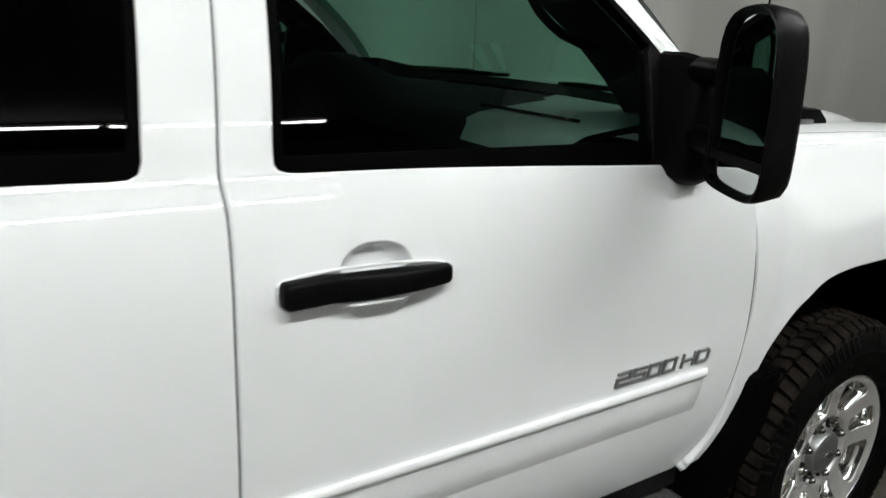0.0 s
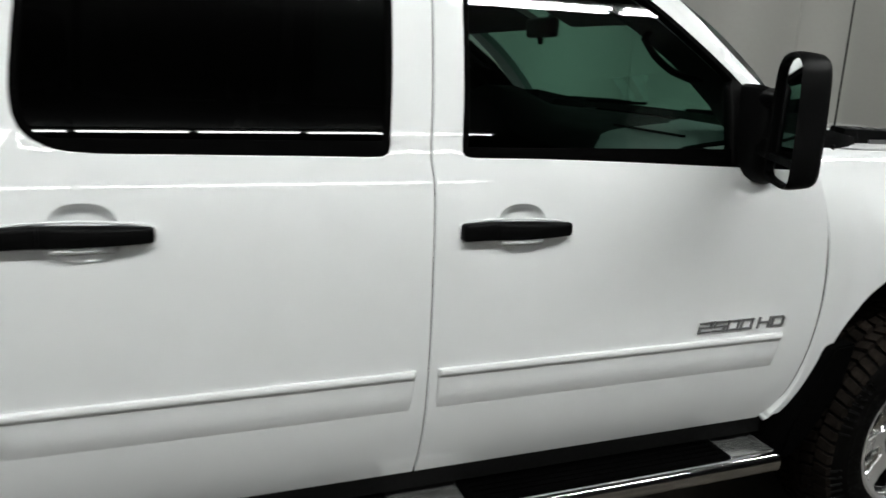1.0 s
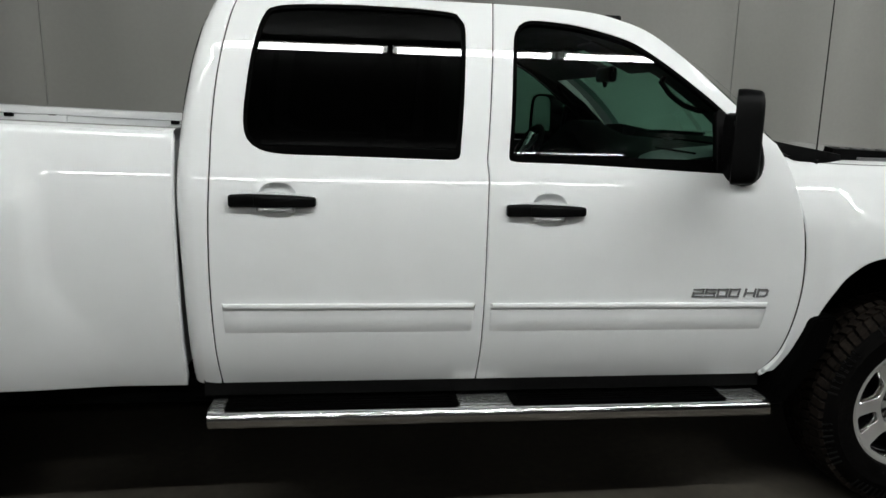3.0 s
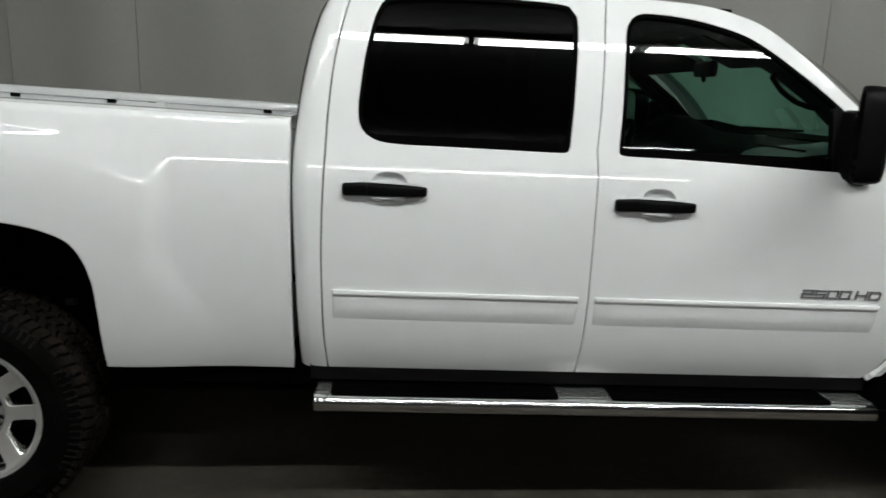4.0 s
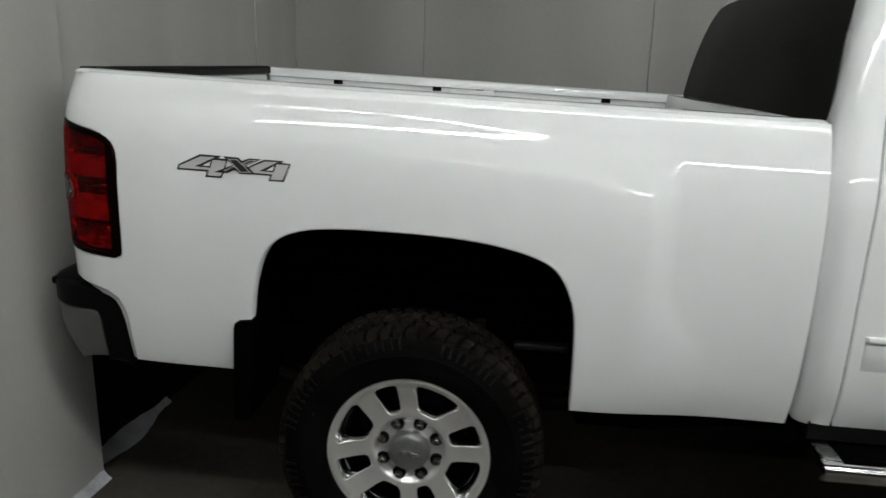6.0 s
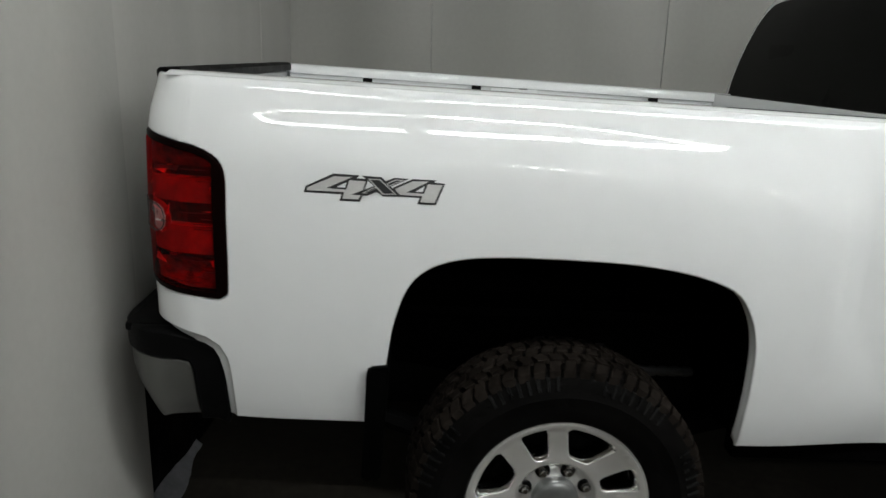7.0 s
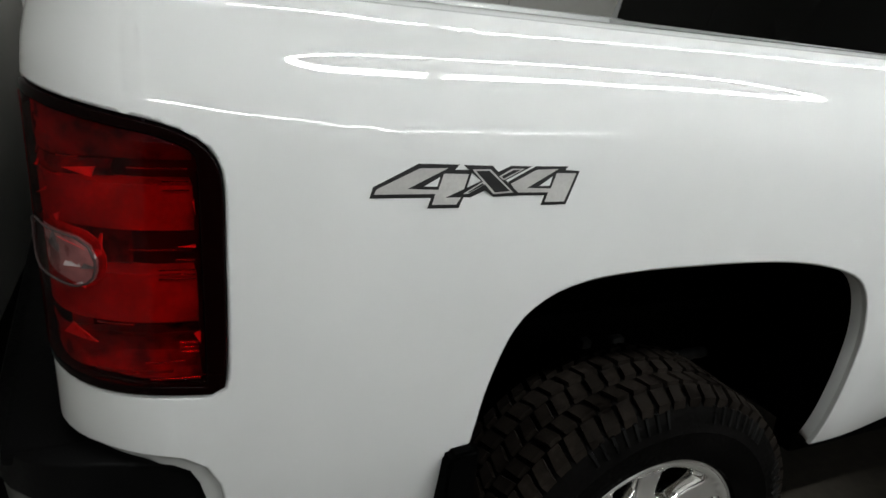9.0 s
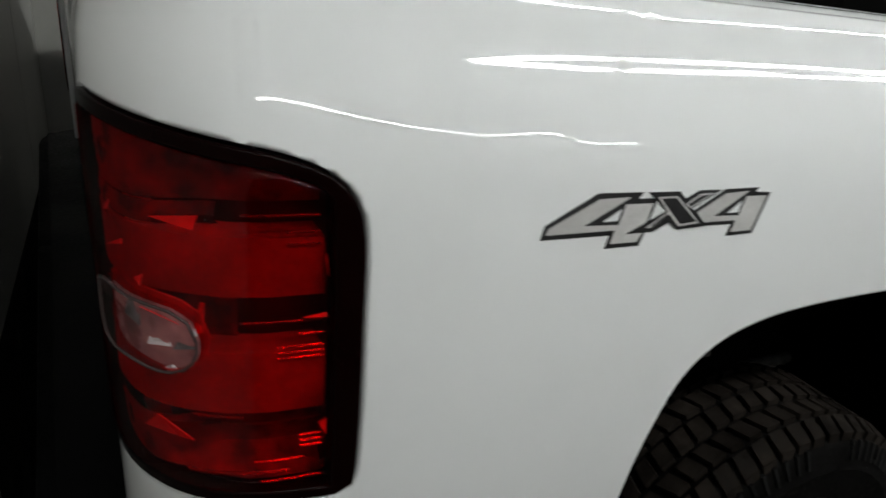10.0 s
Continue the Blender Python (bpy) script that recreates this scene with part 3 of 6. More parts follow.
rear_outline = [p + Vector((GAP, 0)) for p in curve_through(xz(rear_cut))]
rear_outline = lines_through(xz([(1.225, 0.604), (2.101, 0.604)]))[:-1] + [p - Vector((GAP, 0)) for p in curve_through(xz(mid_cut))][:-1] + lines_through(xz([(2.157, 1.918), (1.321, 1.918)]))[:-1] + rear_outline[::-1][:-1]
front_outline = lines_through(xz([(2.107, 0.604), (3.185, 0.606)]))[:-1] + [p - Vector((GAP, 0)) for p in curve_through(xz(front_cut))][:-1] + curve_through(xz(pillar))[:-1] + [p + Vector((GAP, 0)) for p in curve_through(xz(mid_cut))][::-1][:-1]

rear_window = loop_curve([(1.436, 1.872), (1.386, 1.832), (1.352, 1.716), (1.332, 1.586), (1.325, 1.495), (1.336, 1.442), (1.378, 1.409), (1.453, 1.397), (1.619, 1.395), (1.807, 1.393), (1.992, 1.391), (2.014, 1.392), (2.026, 1.398), (2.031, 1.412), (2.033, 1.44), (2.045, 1.566), (2.058, 1.757), (2.056, 1.842), (2.032, 1.874), (1.948, 1.884), (1.81, 1.888), (1.616, 1.886)])
front_window = loop_curve([(2.197, 1.402), (2.1975, 1.42), (2.208, 1.536), (2.221, 1.728), (2.232, 1.822), (2.268, 1.86), (2.322, 1.866), (2.436, 1.858), (2.54, 1.839), (2.644, 1.81), (2.726, 1.766), (2.829, 1.696), (2.952, 1.602), (3.045, 1.517), (3.1, 1.462), (3.108, 1.415), (3.085, 1.372), (2.976, 1.367), (2.599, 1.381), (2.395, 1.387), (2.233, 1.389), (2.215, 1.39), (2.202, 1.394)])


def fine_at(k):
    hx, hz = HANDLES[k]
    return (hx - 0.08, hx + 0.08, hz - 0.065, hz + 0.07, 0.006)


def raised(at, dy):
    return lambda u, v: (lambda p: (p[0], p[1] + dy, p[2]))(at(u, v))


glass_y = from_slopes([(1.33, 0.14), (1.42, 0.200), (1.45, 0.232), (1.55, 0.283), (1.65, 0.327), (1.755, 0.376), (1.87, 0.43), (1.94, 0.47)], 1.45, side_y(1.45))


def plain_at(x, z):
    return (x, glass_y(z), z)


def cup_rings(k):
    """Ellipses round the finger cup, so that its edge is crisp."""
    hx, hz = HANDLES[k]
    bend = lambda v: math.copysign(abs(v) ** 0.8, v)
    return [[Vector((hx + 0.014 + 0.062 * f * bend(math.cos(2 * math.pi * j / n)), hz + 0.004 + 0.056 * f * bend(math.sin(2 * math.pi * j / n)))) for j in range(n)] for f, n in ((1.04, 60), (1.0, 60), (0.93, 56), (0.84, 52))]


rear_doors = panel("rear_door", sheet(rear_outline, [rear_window], cab_at, fine=[(1.20, 2.13, 1.17, 1.40, 0.011), fine_at(0)], hole_depth=0.03, rings=cup_rings(0)), PAINT, truck, "white rear door with dark privacy window", both=True)
front_doors = panel("front_door", sheet(front_outline, [front_window], cab_at, fine=[(2.10, 3.25, 1.17, 1.385, 0.011), fine_at(1)], hole_depth=0.03, rings=cup_rings(1)), PAINT, truck, "white front door with green-tinted window", both=True)


def grown(loop, d, low):
    return [Vector((p.x, max(p.y, low))) for p in offset_loop(loop, d)]


def dedupe(loop):
    out = []
    for p in loop:
        if not out or (p - out[-1]).length > 0.004:
            out.append(p)
    return out


for doors, window, glass, low, tint in ((rear_doors, rear_window, PRIVACY, 1.424, "nearly black privacy glass"), (front_doors, front_window, GLASS, 1.412, "green-tinted side glass")):
    inner = dedupe(grown(window, 0.014, low))
    seal = sheet(window, [inner], raised(plain_at, 0.001), step=0.05, depth=0.02, edge=0.002)
    pane_loop = dedupe(grown(window, 0.008, low - 0.01))
    pane = sheet(pane_loop, [], raised(plain_at, 0.009), step=0.03, depth=0.004, edge=0.0)
    ledge = None
    for side in (0, 1):
        for nm, data, mat, lab in (("window_seal", seal, RUBBER, "black rubber window seal"), ("window_glass", pane, glass, tint)):
            verts, faces, normals = data
            v2 = [sheared((q[0], 2 * MID - q[1] if side else q[1], q[2])) for q in verts]
            n2 = [None if n is None else Vector((n[0], -n[1] if side else n[1], n[2])) for n in normals]
            ob = place(nm, mesh_of(nm, v2, [f[::-1] for f in faces] if side else faces, n2), mat, doors[side], lab)
            if nm == "window_glass":
                ob.visible_shadow = False

# black sail panel ahead of the front window and the belt strip
sail = [(2.940, 1.372), (3.082, 1.374), (3.104, 1.415), (3.096, 1.458), (3.04, 1.515), (2.985, 1.566), (2.955, 1.588), (2.944, 1.57)]
sail_data = sheet(lines_through(xz(sail + sail[:1]), 0.02)[:-1], [], raised(plain_at, -0.004), step=0.03, depth=0.03)
panel("sail_panel", sail_data, PLASTIC, truck, "black plastic mirror sail panel", both=True)

# dark weatherstrips behind the shut lines
for side in (0, 1):
    for cut in (rear_cut, mid_cut, front_cut[:-2] + [(3.220, 1.391)]):
        skin = side_y if cut in (rear_cut, mid_cut) else (lambda z: max(side_y(z), fender_y(z)))
        rows = [[(p.x + d, skin(p.y) + (0.009 if skin is side_y else 0.0055), p.y) for p in curve_through(xz(cut), 0.03)] for d in (-0.016, 0.016)]
        bm = loft(rows, closed=False)
        part("weatherstrip", flipped(bm) if side else bm, RUBBER, truck, "black door weatherstrip", rake=True)

# body-side mouldings
MOULD = [(0.906, 0.004), (0.9055, -0.008), (0.902, -0.0105), (0.896, -0.0115), (0.890, -0.010), (0.886, -0.0055), (0.882, -0.0052), (0.858, -0.0064), (0.846, -0.0066), (0.837, -0.0062), (0.828, -0.0052), (0.819, -0.0037), (0.810, -0.0019), (0.802, 0.0002), (0.797, 0.0016), (0.795, 0.004)]
for doors, x0, x1, cut0, cut1 in ((rear_doors, 1.242, 2.086, 0.004, -0.012), (front_doors, 2.139, 3.166, 0.0, -0.016)):
    for side in (0, 1):
        rings = []
        n = 26
        for k in range(n + 1):
            t = k / n
            ring = []
            for z, d in MOULD:
                w = (0.906 - z) / 0.097
                x = (x0 + cut0 * w) * (1 - t) + (x1 + cut1 * w) * t
                fall = 0.3 if k in (0, n) else 1.0
                if k in (1, n - 1):
                    x = (x0 + cut0 * w + 0.006) if k == 1 else (x1 + cut1 * w - 0.006)
                ring.append((x, side_y(z) + d * fall, z))
            rings.append(ring)
        bm = loft(rings)
        if side:
            bm = flipped(bm)
        part("moulding", bm, PAINT, doors[side], "white body-side moulding", rake=True)


def door_handle(hx, hz, parent, side):
    """A pull handle: a squarish rear block, then a grip that tapers forward, one outline for both."""
    half_h = lambda w: 0.0200 - 0.0045 * w + 0.0058 * math.sin(math.pi * min(max(w, 0), 1))

    def bar(x0, x1, n, round0, round1):
        xs = [x0 + (x1 - x0) * k / n for k in range(n + 1)]
        if round0:
            xs = [x0 + d for d in (0.0, 0.0008, 0.002, 0.004, 0.007, 0.010)] + [x for x in xs if x > x0 + 0.012]
        else:
            xs = [x0, x0 + 0.0008] + xs[1:]
        if round1:
            xs = [x for x in xs if x < x1 - 0.012] + [x1 - d for d in (0.010, 0.007, 0.004, 0.002, 0.0008, 0.0)]
        else:
            xs = xs[:-1] + [x1 - 0.0008, x1]
        rings = []
        for x in xs:
            w = (x - hx + 0.138) / 0.276
            near = min(x - x0 if round0 else 1, x1 - x if round1 else 1)
            end = math.sqrt(max(0.0, 1 - max(0, 1 - near / 0.010) ** 2))
            end_h = 0.62 + 0.38 * end
            h = half_h(w) * end_h
            if not round0 and x == x0 or not round1 and x == x1:
                h -= 0.0007
            bulge = math.sin(math.pi * min(max((w - 0.26) / 0.74, 0), 1))
            out = 0.024 + 0.011 * bulge - 0.006 * w
            out = 0.006 + (out - 0.006) * (0.45 + 0.55 * end)
            back = 0.006 - 0.024 * math.sqrt(max(bulge, 0))
            ring = []
            for a in range(24):
                c, q = math.cos(2 * math.pi * a / 24), math.sin(2 * math.pi * a / 24)
                # the upper face rolls back towards the door
                lean = 0.010 * max(q, 0) ** 2 * bulge
                yc, deep = (-out + back) / 2, (out + back) / 2
                ring.append((x, yc + lean + deep * math.copysign(abs(c) ** 0.5, c), hz + 0.002 + (h if q > 0 else h - (half_h(w) - 0.0198 + 0.0052 * w) * end_h) * math.copysign(abs(q) ** 0.45, q)))
            rings.append(ring)
        bm = loft(rings)
        return flipped(bm) if side else bm
    ob = part("door_handle", bar(hx - 0.0575, hx + 0.138, 30, False, True), PLASTIC, parent, "black plastic pull handle", rake=True)
    part("handle_cap", bar(hx - 0.138, hx - 0.0583, 14, True, False), PLASTIC, ob, "black fixed handle block", rake=True)
    rows = []
    for g, d in ((0.0045, 0.002), (0.0045, -0.002), (0.0030, -0.0032), (0.0005, -0.0025)):
        row = []
        for k in range(64):
            c, q = math.cos(2 * math.pi * k / 64), math.sin(2 * math.pi * k / 64)
            px = (0.138 + g) * math.copysign(abs(c) ** 0.4, c)
            row.append((hx + px, side_y(hz) + d, hz + 0.002 + (half_h(px / 0.276 + 0.5) + g) * math.copysign(abs(q) ** 0.45, q)))
        rows.append(row)
    bm = loft(rows, caps=False)
    part("handle_gasket", flipped(bm) if side else bm, PAINT, ob, "white rim round the handle", rake=True)


def added_grip_lip(hx, hz, parent, side):
    """A white lip added just under the grip, for the cup's lit lower wall."""
    rings = []
    for k in range(17):
        x = hx - 0.052 + 0.120 * k / 16
        f = math.sqrt(max(0.0, 1 - abs(2 * k / 16 - 1) ** 4))
        y0 = side_y(hz - 0.03)
        rings.append([(x, y0 + 0.006, hz - 0.012), (x, y0 - 0.019 * f, hz - 0.0165), (x, y0 - 0.0235 * f, hz - 0.0195), (x, y0 - 0.0240 * f, hz - 0.0225), (x, y0 - 0.0200 * f, hz - 0.0262), (x, y0 - 0.0100 * f, hz - 0.0310), (x, y0 + 0.006, hz - 0.0360)])
    bm = loft(rings)
    part("bright_strip_lip", flipped(bm) if side else bm, PAINT, parent, "white lip added for the bright strip under the grip", rake=True)


for (hx, hz), doors in zip(HANDLES, (rear_doors, front_doors)):
    for side in (0, 1):
        added_grip_lip(hx, hz, doors[side], side)
for (hx, hz), doors in zip(HANDLES, (rear_doors, front_doors)):
    for side in (0, 1):
        door_handle(hx, hz, doors[side], side)

# ---- cab shell ----
half_back = lines_through(xz([(0.225, 0.60), (1.196, 0.60)]), 0.03)[:-1] + [Vector((p.x - 0.003, p.y)) for p in curve_through(xz(rear_cut))][:-1] + lines_through(xz([(1.314, 1.918), (0.225, 1.918), (0.225, 0.60)]), 0.04)[:-1]
panel("cab_rear_corner", sheet(half_back, [], back_at, step=0.03, depth=0.02), PAINT, truck, "white rear corner of the cab", both=True)


def rear_pane_at(u, z):
    y = -u
    w = min(y, 2 * MID - y) - side_y(z) - CORNER
    return (REAR_EDGE(z) - 0.009 - 0.01 * ease(0, 0.5, w), y, z)


half_pane = [(1.0, 1.44), (0.30, 1.44), (0.165, 1.445), (0.150, 1.465), (0.160, 1.56), (0.205, 1.70), (0.248, 1.80), (0.285, 1.852), (0.35, 1.876), (0.60, 1.884), (1.0, 1.886)]
pane_loop = [(-y, z) for y, z in half_pane] + [(-(2 * MID - y), z) for y, z in half_pane[::-1][1:-1]]
panel("rear_window", sheet(loop_curve(pane_loop, 0.03)[::-1], [], rear_pane_at, step=0.06, depth=0.003, edge=0.0), REARGLASS, truck, "dark tinted cab rear window")

def screen_at(u, t):
    """The windscreen: u from -1 to 1 across, t from the cowl up."""
    base = Vector((3.44 - 0.22 * u * u, MID + 0.86 * u, 1.452 - 0.01 * u * u))
    head = Vector((2.72 - 0.16 * u * u, MID + 0.745 * u, 1.925 - 0.035 * u * u))
    p = base.lerp(head, t)
    bow = 4 * t * (1 - t)
    return p + Vector((0.05, 0, 0.045)) * bow


rings = []
for k in range(25):
    x = 1.245 + (2.70 - 1.245) * k / 24
    ring = []
    for j in range(31):
        u = j / 30 * 2 - 1
        z = 1.917 + 0.045 * (1 - abs(u) ** 2.6)
        z -= 0.05 * max(0, (x - 2.35) / 0.35) ** 2 * (0.35 + 0.65 * abs(u) ** 3)
        z -= 0.03 * ease(1.40, 1.24, x)
        xx = x + (0.06 * (1 - u * u) if k == 24 else 0)
        ring.append((xx, MID + u * 0.762, z))
    rings.append(ring)
part("roof", loft(rings, closed=False), PAINT, truck, "white cab roof", rake=True)
rows = []
for k in range(13):
    u = -0.93 + 1.86 * k / 12
    p = screen_at(u, 0.89) + Vector((-0.035, 0, -0.045))
    q = Vector((2.58, p.y, 1.868))
    rows.append([q, q.lerp(p, 0.5) + Vector((0, 0, 0.006)), p, p + Vector((0.012, 0, 0.028))])
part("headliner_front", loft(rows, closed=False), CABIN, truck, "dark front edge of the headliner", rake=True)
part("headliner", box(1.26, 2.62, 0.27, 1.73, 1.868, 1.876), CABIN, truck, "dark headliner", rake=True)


def strip_mesh(u0, u1, t0, t1, nu, nt, off=(0, 0, 0)):
    rows = []
    for k in range(nt + 1):
        t = t0 + (t1 - t0) * k / nt
        rows.append([screen_at(u0 + (u1 - u0) * j / nu, t) + Vector(off) for j in range(nu + 1)])
    return loft(rows, closed=False)


shield = part("windscreen", strip_mesh(-0.93, 0.93, 0.0, 1.0, 24, 16), CLEAR, truck, "clear green-tinted windscreen", rake=True)
shield.visible_shadow = False
for s in (-1, 1):
    part("windscreen_pillar", strip_mesh(0.90 * s, 1.03 * s, -0.02, 1.0, 4, 16, (0.010, 0, 0.011)), PAINT, truck, "white windscreen pillar", rake=True)
    rows = []
    for (wx, wz), t in zip([(3.10, 1.40), (3.092, 1.455), (3.035, 1.512), (2.945, 1.592), (2.822, 1.688), (2.72, 1.757), (2.64, 1.800), (2.54, 1.828)], (0.0, 0.06, 0.20, 0.37, 0.58, 0.76, 0.88, 1.0)):
        a = screen_at(0.80 * s, t) + Vector((-0.105, 0, -0.055))
        b = screen_at(0.97 * s, t) + Vector((-0.03, 0, -0.03))
        c = Vector((wx, glass_y(wz) + 0.030, wz))
        if s > 0:
            c.y = 2 * MID - c.y
        rows.append([a, (a + b) / 2 + Vector((-0.012, 0, -0.012)), b, c + Vector((0.02, 0, 0.01)), c])
    part("pillar_trim", loft(rows, closed=False), TRIM, truck, "charcoal inner pillar trim", rake=True)
part("windscreen_header", strip_mesh(-1.0, 1.0, 0.94, 1.0, 20, 2, (0.004, 0, 0.006)), PAINT, truck, "white roof header", rake=True)

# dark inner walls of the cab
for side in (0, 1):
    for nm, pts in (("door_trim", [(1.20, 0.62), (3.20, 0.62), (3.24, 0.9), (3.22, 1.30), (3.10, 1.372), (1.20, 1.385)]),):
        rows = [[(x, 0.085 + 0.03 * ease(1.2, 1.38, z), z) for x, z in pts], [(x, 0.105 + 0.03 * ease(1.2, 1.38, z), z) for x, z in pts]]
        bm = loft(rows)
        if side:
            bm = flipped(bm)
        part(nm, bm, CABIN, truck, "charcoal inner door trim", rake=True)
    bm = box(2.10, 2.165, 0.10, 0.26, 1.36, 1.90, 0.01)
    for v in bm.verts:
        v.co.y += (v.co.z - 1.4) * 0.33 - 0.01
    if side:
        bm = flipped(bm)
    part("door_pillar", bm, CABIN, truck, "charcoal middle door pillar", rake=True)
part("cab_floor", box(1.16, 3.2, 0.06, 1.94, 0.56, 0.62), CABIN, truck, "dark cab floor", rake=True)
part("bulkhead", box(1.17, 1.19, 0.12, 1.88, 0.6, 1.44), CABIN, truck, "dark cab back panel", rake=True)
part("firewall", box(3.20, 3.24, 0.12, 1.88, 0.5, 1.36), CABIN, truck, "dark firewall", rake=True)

# ---- bed ----
arch = curve_through(xz([(-0.482, 0.638), (-0.474, 0.73), (-0.462, 0.83), (-0.446, 0.93), (-0.412, 1.025), (-0.362, 1.073), (-0.29, 1.098), (-0.19, 1.108), (-0.04, 1.109), (0.117, 1.104), (0.24, 1.090), (0.34, 1.066), (0.402, 1.034), (0.441, 0.975), (0.463, 0.90), (0.470, 0.80), (0.472, 0.70), (0.474, 0.594)]), 0.02)
top_line = [Vector((1.102 - 0.03 * k, bed_top(1.102 - 0.03 * k) + 0.008)) for k in range(69)]
tail_cut = curve_through(xz([(-1.235, 0.892), (-1.04, 0.890), (-0.965, 0.879), (-0.910, 0.866), (-0.880, 0.846), (-0.862, 0.812), (-0.855, 0.75), (-0.851, 0.638)]), 0.02)
last = top_line[-1]
bed_outline = arch[:-1] + lines_through(xz([(0.474, 0.594), (1.102, 0.590), (1.102, 1.450)]), 0.03)[:-1] + top_line[:-1] + lines_through([last, Vector((-1.235, 1.498)), Vector((-1.235, 0.892))], 0.03)[:-1] + tail_cut[:-1] + lines_through(xz([(-0.851, 0.638), (-0.482, 0.640)]), 0.03)[:-1]
lamp_loop = loop_curve([(-0.846, 1.05), (-0.845, 1.17), (-0.844, 1.262), (-0.852, 1.298), (-0.874, 1.322), (-0.915, 1.339), (-0.975, 1.351), (-1.04, 1.361), (-1.10, 1.367), (-1.150, 1.364), (-1.166, 1.34), (-1.168, 1.22), (-1.160, 1.08), (-1.146, 1.020), (-1.105, 0.995), (-1.04, 0.984), (-0.94, 0.975), (-0.868, 0.970), (-0.850, 0.981)], 0.015)
bed_sides = panel("bed_side", sheet(bed_outline, [lamp_loop], bed_at, step=0.03, depth=0.035, hole_depth=0.07, edge=0.005, fine=[(-1.06, 0.50, 1.24, 1.314, 0.0095), (0.50, 0.78, 1.225, 1.314, 0.005), (0.78, 1.09, 1.24, 1.314, 0.0095), (-1.06, -0.83, 1.314, 1.356, 0.0095), (-0.83, 0.64, 1.314, 1.356, 0.0042), (0.64, 0.78, 1.314, 1.356, 0.005), (0.78, 1.09, 1.314, 1.356, 0.0075), (-1.06, -0.83, 1.356, 1.372, 0.0095), (-0.83, 1.09, 1.356, 1.372, 0.0075), (-1.06, 1.09, 1.372, 1.444, 0.0055), (-1.06, 1.09, 1.444, 1.462, 0.0095)]), PAINT, truck, "white bed side with a flared wheel arch", both=True)

# lips folded inwards round the arches
for side in (0, 1):
    rows = [[(p.x, bed_at(p.x, p.y)[1] + d, p.y) for p in arch] for d in (0.003, 0.008, 0.013)]
    bm = loft(rows, closed=False)
    if side:
        bm = flipped(bm)
    part("arch_lip", bm, PAINT, bed_sides[side], "grey-white inner lip of the wheel arch", rake=True)

for side in (0, 1):
    lip = [p for p in tail_cut if p.x > -1.06]
    rows = []
    for k, p in enumerate(lip):
        q = lip[min(k + 1, len(lip) - 1)] - lip[max(k - 1, 0)]
        q = Vector((q.y, -q.x)).normalized()
        row = []
        for f, d in ((0.0, 0.004), (0.005, 0.012), (0.014, 0.019), (0.026, 0.022), (0.030, 0.034)):
            a = bed_at(p.x + q.x * f, p.y + q.y * f)
            row.append((a[0] + (d * 0.7 if p.x < -0.95 else 0), a[1] + d, a[2]))
        rows.append(row)
    bm = loft(rows, closed=False)
    part("corner_lip", flipped(bm) if side else bm, PAINT, bed_sides[side], "white rolled lip above the bumper", rake=True)

# rails, walls and floor of the bed
for side in (0, 1):
    rows = []
    for k in range(36):
        x = 1.100 - 2.09 * k / 35
        z = bed_top(x)
        rows.append([(x, 0.095, z + 0.002), (x, 0.112, z + 0.009), (x, 0.13, z + 0.012), (x, 0.20, z + 0.012), (x, 0.215, z + 0.008), (x, 0.222, z - 0.002), (x, 0.222, z - 0.03), (x, 0.205, z - 0.034)])
    bm = loft(rows, closed=False)
    part("bed_rail", flipped(bm) if side else bm, PAINT, truck, "white rolled top rail of the bed", rake=True)
    rows = []
    for k in range(15):
        x = 1.04 - 2.03 * k / 14
        z = bed_top(x)
        rows.append([(x, 0.205, z - 0.034), (x, 0.203, z - 0.07), (x, 0.20, z - 0.085), (x, 0.20, 1.19)])
    bm = loft(rows, closed=False)
    inner = part("bed_inner_wall", flipped(bm) if side else bm, PAINT, truck, "white inner wall of the bed", rake=True)
    for x in (-0.63, -0.12, 0.10, 0.726):
        b = box(x - 0.022, x + 0.022, 0.196, 0.225, bed_top(x) - 0.052, bed_top(x) - 0.030, 0.004)
        part("tie_down", flipped(b) if side else b, PLASTIC, inner, "black tie-down socket", rake=True)
    b = box(-0.055, 0.170, 0.20, 0.226, bed_top(0) - 0.105, bed_top(0) - 0.034, 0.006)
    bracket = part("stake_bracket", flipped(b) if side else b, PAINT, inner, rake=True)
    ring = [(0.031 + 0.019 * math.copysign(abs(math.cos(a)) ** 0.7, math.cos(a)), 1.374 + 0.009 * math.sin(a)) for a in (2 * math.pi * k / 20 for k in range(20))]
    b = loft([[(x, y, z) for x, z in ring] for y in (0.215, 0.2275)])
    part("hook_hole", flipped(b) if side else b, RUBBER, bracket, "black oval hook hole", rake=True)
part("bed_floor", box(-1.0, 1.06, 0.48, 1.52, 0.88, 0.93), PAINT, truck, "white bed floor", rake=True)
for side in (0, 1):
    b = box(-0.99, 1.03, 0.19, 0.475, 1.165, 1.20, 0.01)
    part("wheel_tub", flipped(b) if side else b, PAINT, truck, "white wheel tub in the bed", rake=True)
    b = box(-0.99, 1.03, 0.465, 0.482, 0.90, 1.18, 0.004)
    part("tub_side", flipped(b) if side else b, PAINT, truck, "white side of the wheel tub", rake=True)
part("bed_front_wall", box(1.02, 1.07, 0.08, 1.92, 0.60, 1.462, 0.008), PAINT, truck, "white front wall of the bed", rake=True)

